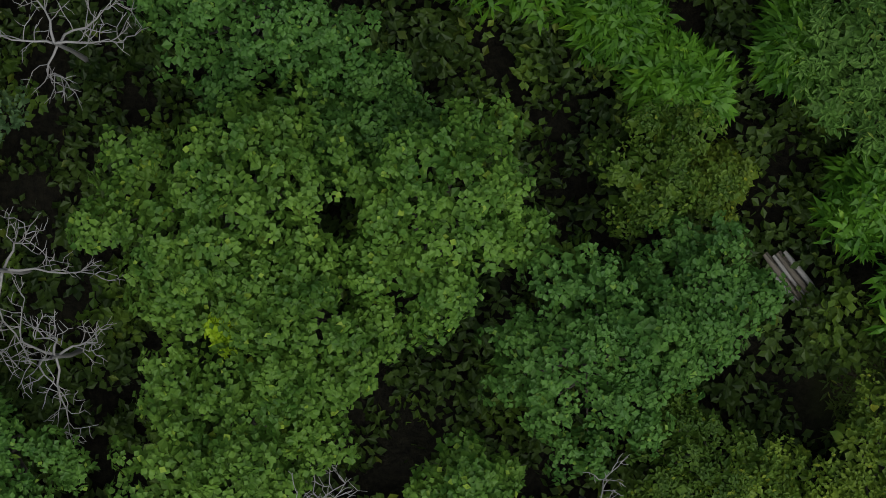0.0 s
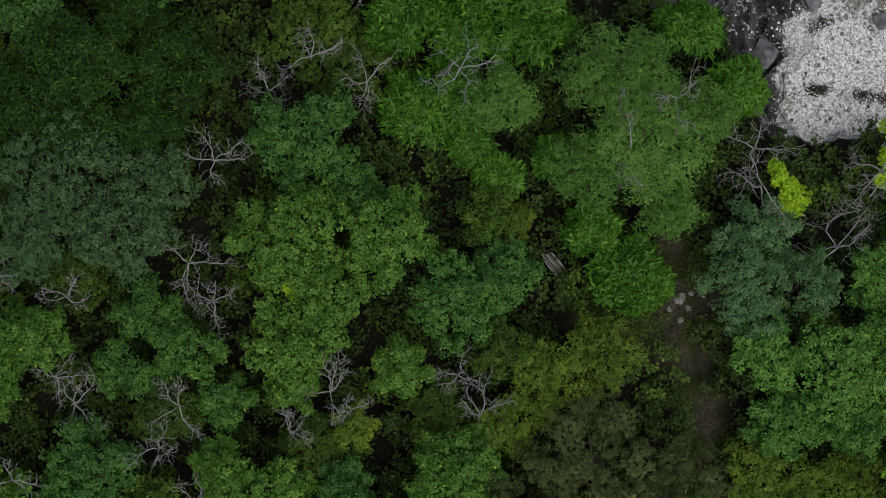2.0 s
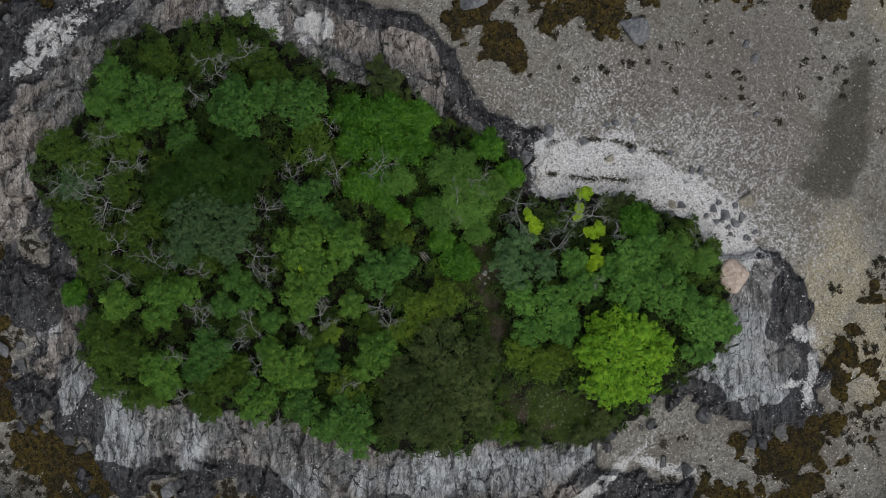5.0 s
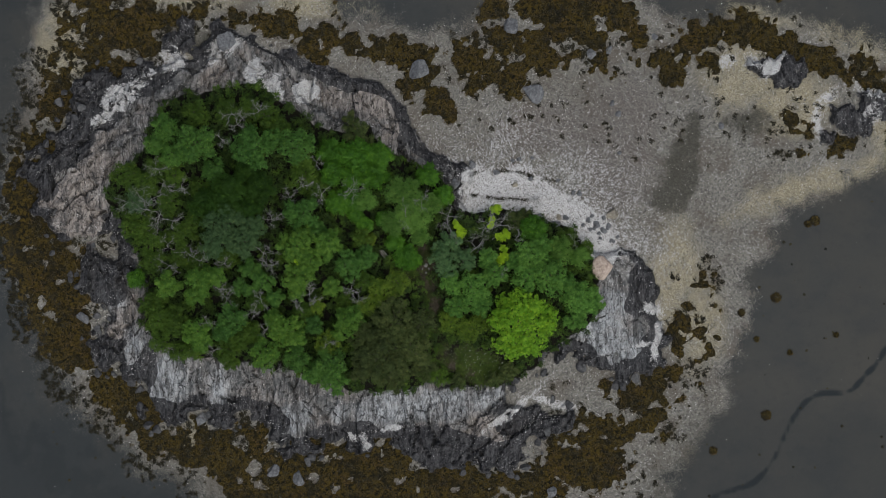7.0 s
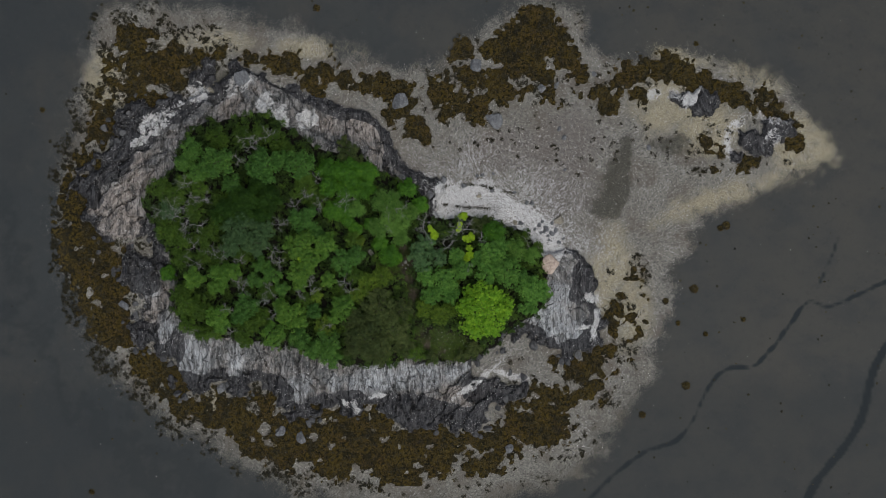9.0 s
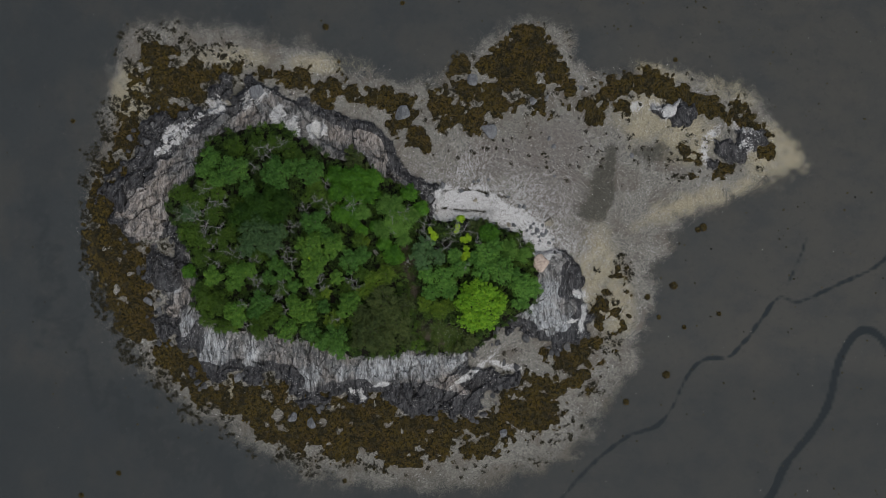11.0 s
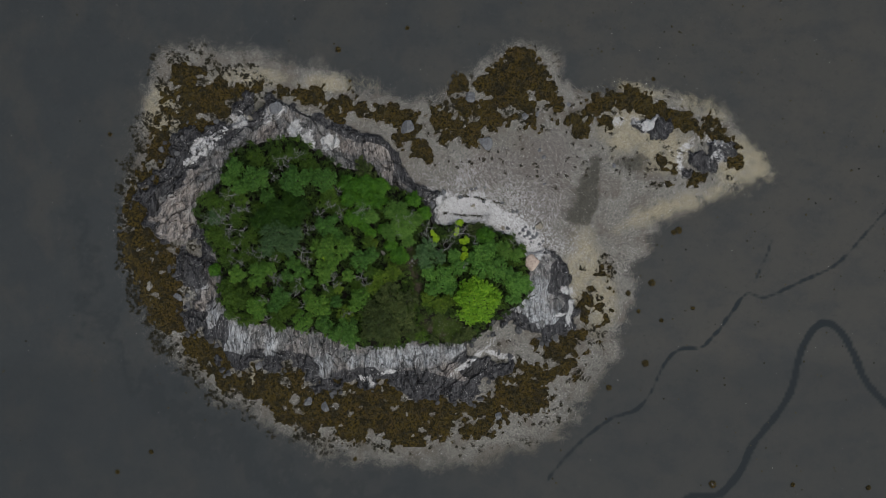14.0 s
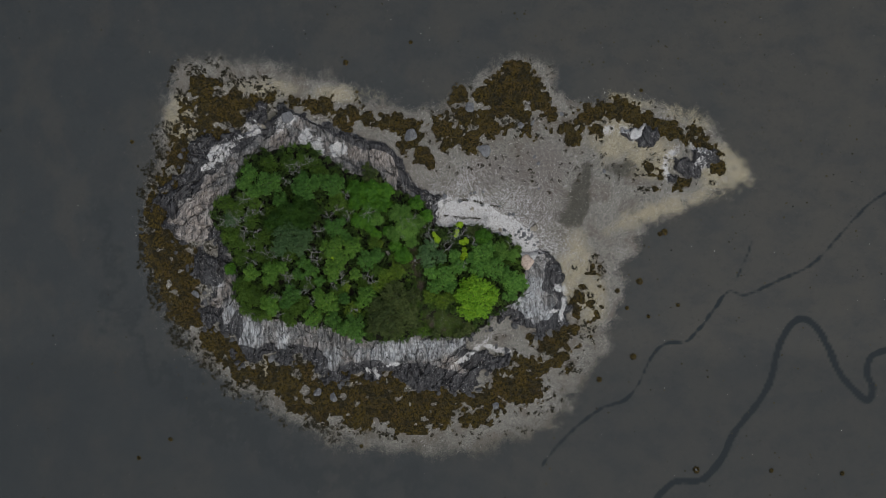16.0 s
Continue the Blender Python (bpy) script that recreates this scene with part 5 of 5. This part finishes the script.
# ---- loose stuff ----
def pieces_at(x, y, rng, size, height):
    """Small flat angular bits, an octahedron each: triangles."""
    z = level(x, y)
    m = len(x)
    s = size * rng.uniform(0.5, 1.4, (m, 1, 1))
    unit = np.array([[1, 0, 0], [0, 1, 0], [-1, 0, 0], [0, -1, 0], [0, 0, 1], [0, 0, -1.0]])[None] * rng.uniform(0.6, 1.3, (m, 6, 1))
    unit = unit * np.array([1, 1, height]) * s
    a = rng.uniform(0, 6.28, (m, 1))
    px = unit[..., 0] * np.cos(a) - unit[..., 1] * np.sin(a)
    py = unit[..., 0] * np.sin(a) + unit[..., 1] * np.cos(a)
    verts = np.stack([px + x[:, None], py + y[:, None], unit[..., 2] + z[:, None] + s[:, 0] * 0.15], -1).reshape(-1, 3)
    tri = np.array([[0, 1, 4], [1, 2, 4], [2, 3, 4], [3, 0, 4], [1, 0, 5], [2, 1, 5], [3, 2, 5], [0, 3, 5]])[:, :]
    faces = (np.arange(m)[:, None, None] * 6 + tri[None]).reshape(-1, 3)
    return verts, faces


def scatter(name, label, material, tries, box, chance, size, height, seed):
    rng = np.random.default_rng(seed)
    x, y = rng.uniform(box[0], box[1], tries), rng.uniform(box[2], box[3], tries)
    z = zones(x, y)
    keep = rng.uniform(0, 1, tries) < chance(z, x, y)
    v, f = pieces_at(x[keep], y[keep], rng, size, height)
    return tagged(new(name, mesh_from(name, v, f, material)), label, name.replace("_", " "), kind="stuff")


scatter("shells", "white shell bits strewn over the beach", SHELL, 210000, (-45, 50, -28, 30),
        lambda z, x, y: (z["shell"] ** 2 * 0.9 * (1 - 0.4 * z["rock"]) + (0.12 + 0.12 * smooth(-12, -2, z["beach"])) * (1 - z["rock"]) + 0.12 * z["rock"] * smooth(0.3, 0.8, fbm(x * 0.7, y * 0.7, 66, 4))) * z["gravel"] * (1 - z["weed"]) * (1 - 0.8 * z["damp"]) * (z["wood"] < 0), 0.042, 0.35, 11)
scatter("cobbles", "grey cobbles strewn over gravel and rock", COBBLE, 26000, (-45, 50, -28, 30),
        lambda z, x, y: (0.25 + 0.4 * (z["beach"] > -6)) * z["gravel"] * (1 - z["weed"]) * (1 - 0.9 * z["rock"]) * (z["wood"] < 0), 0.075, 0.5, 12)


scatter("mud_debris", "dark scraps of weed lying on bare mud", DARKWEED, 5200, (-80, 80, -48, 48),
        lambda z, x, y: (0.03 + 0.13 * smooth(0.1, 0.7, fbm(x * 0.08, y * 0.08, 67, 3)) + 0.1 * smooth(10, 40, x)) * (z["gravel"] < 0.15), 0.17, 0.3, 13)
scatter("mud_shells", "white shell bits strewn thinly over mud", SHELL, 9000, (-80, 80, -48, 48),
        lambda z, x, y: 0.03 * (z["gravel"] < 0.2), 0.04, 0.35, 14)


def rockweed():
    rng = np.random.default_rng(21)
    n = 60000
    x, y = rng.uniform(-50, 50, n), rng.uniform(-32, 36, n)
    z = zones(x, y)
    keep = rng.uniform(0, 1, n) < z["weed"] * 0.7
    x1, y1, h1 = x[keep], y[keep], z["h"][keep]
    at = np.stack([x1, y1, h1 + 0.03], -1)
    v, f = leaves(at, rng.normal(0, 0.25, at.shape) + [0, 0, 1], rng, 0.3, 6, droop=0.25, wide=0.4, jitter=0.2)
    tagged(new("rockweed", mesh_from("rockweed", v, f, WEED)), "brown rockweed mats draped over stones and gravel", "seaweed", kind="stuff")


rockweed()


def weed_clumps():
    """Separate dark clumps along the outer fringe of the shore."""
    rng = np.random.default_rng(22)
    n = 38000
    x, y = rng.uniform(-54, 50, n), rng.uniform(-34, 36, n)
    z = zones(x, y)
    ring = smooth(-6.0, -0.5, sampled(d_weed, x, y)) * smooth(-0.3, 0.4, fbm(x * 0.6, y * 0.6, 93, 3) + 0.15) * (1 - z["rock"])
    west = smooth(-10, -30, x) * 0.8 + 0.25
    north = smooth(8, 14, y) * smooth(-10, 5, x) * 0.05
    patch = smooth(-0.5, 1.0, blobs(x, y, TUFTED)) * smooth(-0.1, 0.35, fbm(x * 0.5, y * 0.5, 94, 3)) * 0.5 * (1 - z["rock"]) * (1 - z["weed"])
    keep = (rng.uniform(0, 1, n) < patch + 0.75 * ring * west * (1 - z["weed"]) + north * (1 - z["weed"]) * (1 - z["rock"])) & (z["shore"] > 0.2) & (z["beach"] < -4)
    x, y, h = x[keep], y[keep], z["h"][keep]
    k = rng.integers(2, 8, len(x))
    own = np.repeat(np.arange(len(x)), k)
    spread_by = rng.uniform(0.06, 0.26, len(x))[own]
    at = np.stack([x[own] + rng.normal(0, 1, len(own)) * spread_by, y[own] + rng.normal(0, 1, len(own)) * spread_by, h[own] + rng.uniform(0.02, 0.14, len(own))], -1)
    v, f = leaves(at, rng.normal(0, 0.4, at.shape) + [0, 0, 1], rng, 0.21, 6, droop=0.3, wide=0.6, jitter=0.3)
    tagged(new("weed_clumps", mesh_from("weed_clumps", v, f, DARKWEED)), "dark seaweed clumps scattered on muddy gravel", "seaweed", kind="stuff")


weed_clumps()


def weedy_rock(x, y, r):
    COUNT[0] += 1
    rng = np.random.default_rng(3000 + COUNT[0])
    z0 = float(level(x, y)[0])
    root = thing("weedy_rock", (x, y, z0), "small rock covered in brown seaweed on bare mud", "rock", "weedy rocks on the mud")
    stone = boulder(0, 0, r * 0.32, BOULDER, "", "stone", 0.6)
    for key in ("category", "group"):
        del stone[key]
    stone.location = (0, 0, r * 0.1)
    stone.parent = root
    r = r * 0.6
    m = int(50 + 90 * r)
    a, q = rng.uniform(0, 6.28, m), r * np.sqrt(rng.uniform(0, 1, m))
    at = np.stack([q * np.cos(a), q * np.sin(a), 0.05 + 0.35 * r * (1 - (q / r) ** 2)], -1)
    part("fronds", mesh_from("fronds", *leaves(at, rng.normal(0, 0.4, at.shape) + [0, 0, 1], rng, 0.22, 6, droop=0.3, wide=0.5), WEED), root)


for x, y, r in [
    (33.5, -18.8, 0.8), (34.6, -5.5, 0.8), (39.0, 3.2, 0.8), (38.2, 2.9, 0.5), (44.6, -38.8, 0.9), (-17.3, 33.1, 0.6),
    (34.9, 28.2, 0.3), (70.4, -39.4, 0.5), (57.9, -38.9, 0.4), (-48.2, -33.4, 0.4), (-53.8, -36.7, 0.4), (30.7, -7.2, 0.5),
    (32.4, -10.2, 0.3), (36.2, -11.7, 0.3), (-5.8, 36.7, 0.3), (-55.0, 19.1, 0.3), (-14.5, -34.6, 0.3), (27.5, -22.8, 0.6),
    (41.4, -9.7, 0.3),
]:
    weedy_rock(x, y, r)


def clearing_plants():
    rng = np.random.default_rng(31)
    n = 38000
    x, y = rng.uniform(-9, 6, n), rng.uniform(-17, 3, n)
    z = zones(x, y)
    green = smooth(-0.35, 0.35, fbm(x * 0.5, y * 0.5, 95, 3) + 0.75 * smooth(-6, -10, y) - 0.1)
    keep = rng.uniform(0, 1, n) < z["clear"] * green * 0.9
    at = np.stack([x[keep], y[keep], z["h"][keep] + 0.03], -1)
    v, f = leaves(at, rng.normal(0, 0.2, at.shape) + [0, 0, 1], rng, 0.22, 5, droop=0.1, wide=0.22, jitter=0.6)
    tagged(new("grass", mesh_from("grass", v, f, LEAF["grass"])), "rough green grass in the clearing", "grass", kind="stuff")
    x, y = rng.normal(2, 3.2, 330), rng.normal(-12.2, 1.8, 330)
    x, y = np.concatenate([x, rng.normal(1.8, 1.5, 200)]), np.concatenate([y, rng.normal(-9.3, 1.4, 200)])
    z = zones(x, y)
    keep = z["wood"] > 0
    at = np.stack([x[keep], y[keep], z["h"][keep] + 0.35], -1)
    v, f = leaves(at, rng.normal(0, 0.2, at.shape) + [0, 0, 1], rng, 0.035, 4, droop=0.0, wide=0.8)
    tagged(new("wildflowers", mesh_from("wildflowers", v, f, LEAF["flower"])), "small white wildflowers in the grass", "flowers", kind="stuff")


clearing_plants()


def wrack_line(points, seed):
    """A line of dark dried weed left by the tide."""
    rng = np.random.default_rng(seed)
    line = rounded(points, 12, False)
    x, y = np.repeat(line[:, 0], 11), np.repeat(line[:, 1], 11)
    broken = vnoise(x * 1.9, y * 1.9, 8) > -0.25
    x, y = x[broken] + rng.normal(0, 0.22, broken.sum()), y[broken] + rng.normal(0, 0.11, broken.sum())
    at = np.stack([x, y, level(x, y) + 0.02], -1)
    v, f = leaves(at, rng.normal(0, 0.3, at.shape) + [0, 0, 1], rng, 0.11, 4, droop=0.1, wide=0.4)
    tagged(new("wrack_line", mesh_from("wrack_line", v, f, DARKWEED)), "dark line of dried weed on the shell beach", "wrack", kind="stuff")


wrack_line([
    (-0.3, 8.2), (1.0, 8.7), (2.4, 8.8), (4.3, 8.8), (6.2, 8.5), (7.3, 8.0),
    (10.0, 7.7),
], 41)
wrack_line([
    (0.1, 6.1), (1.6, 5.9), (3.1, 5.7), (4.7, 5.7), (6.4, 5.5),
], 42)
for x, y, r, lift in [
    (7.5, 5.6, 1.0, 0.3), (11.1, 5.4, 0.3, 0.2),
]:
    snag(x, y, r, lift, "low leafless grey shrub on the shell beach", "dead_shrub")


def shore_rocks():
    """Dark wet rocks broken from the foot of the bedrock."""
    rng = np.random.default_rng(61)
    x, y = rng.uniform(-48, 20, 2600), rng.uniform(-27, 22, 2600)
    z = zones(x, y)
    keep = (z["main"] > -1.6) & (z["main"] < 0.5) & ((y < -9) | (x < -32)) & (z["beach"] < -3)
    for a, b in list(zip(x[keep], y[keep]))[:85]:
        boulder(float(a), float(b), float(rng.uniform(0.18, 0.46)), WET, "dark wet rock at the foot of the ledge", "rock", 0.7, 0.45)


shore_rocks()
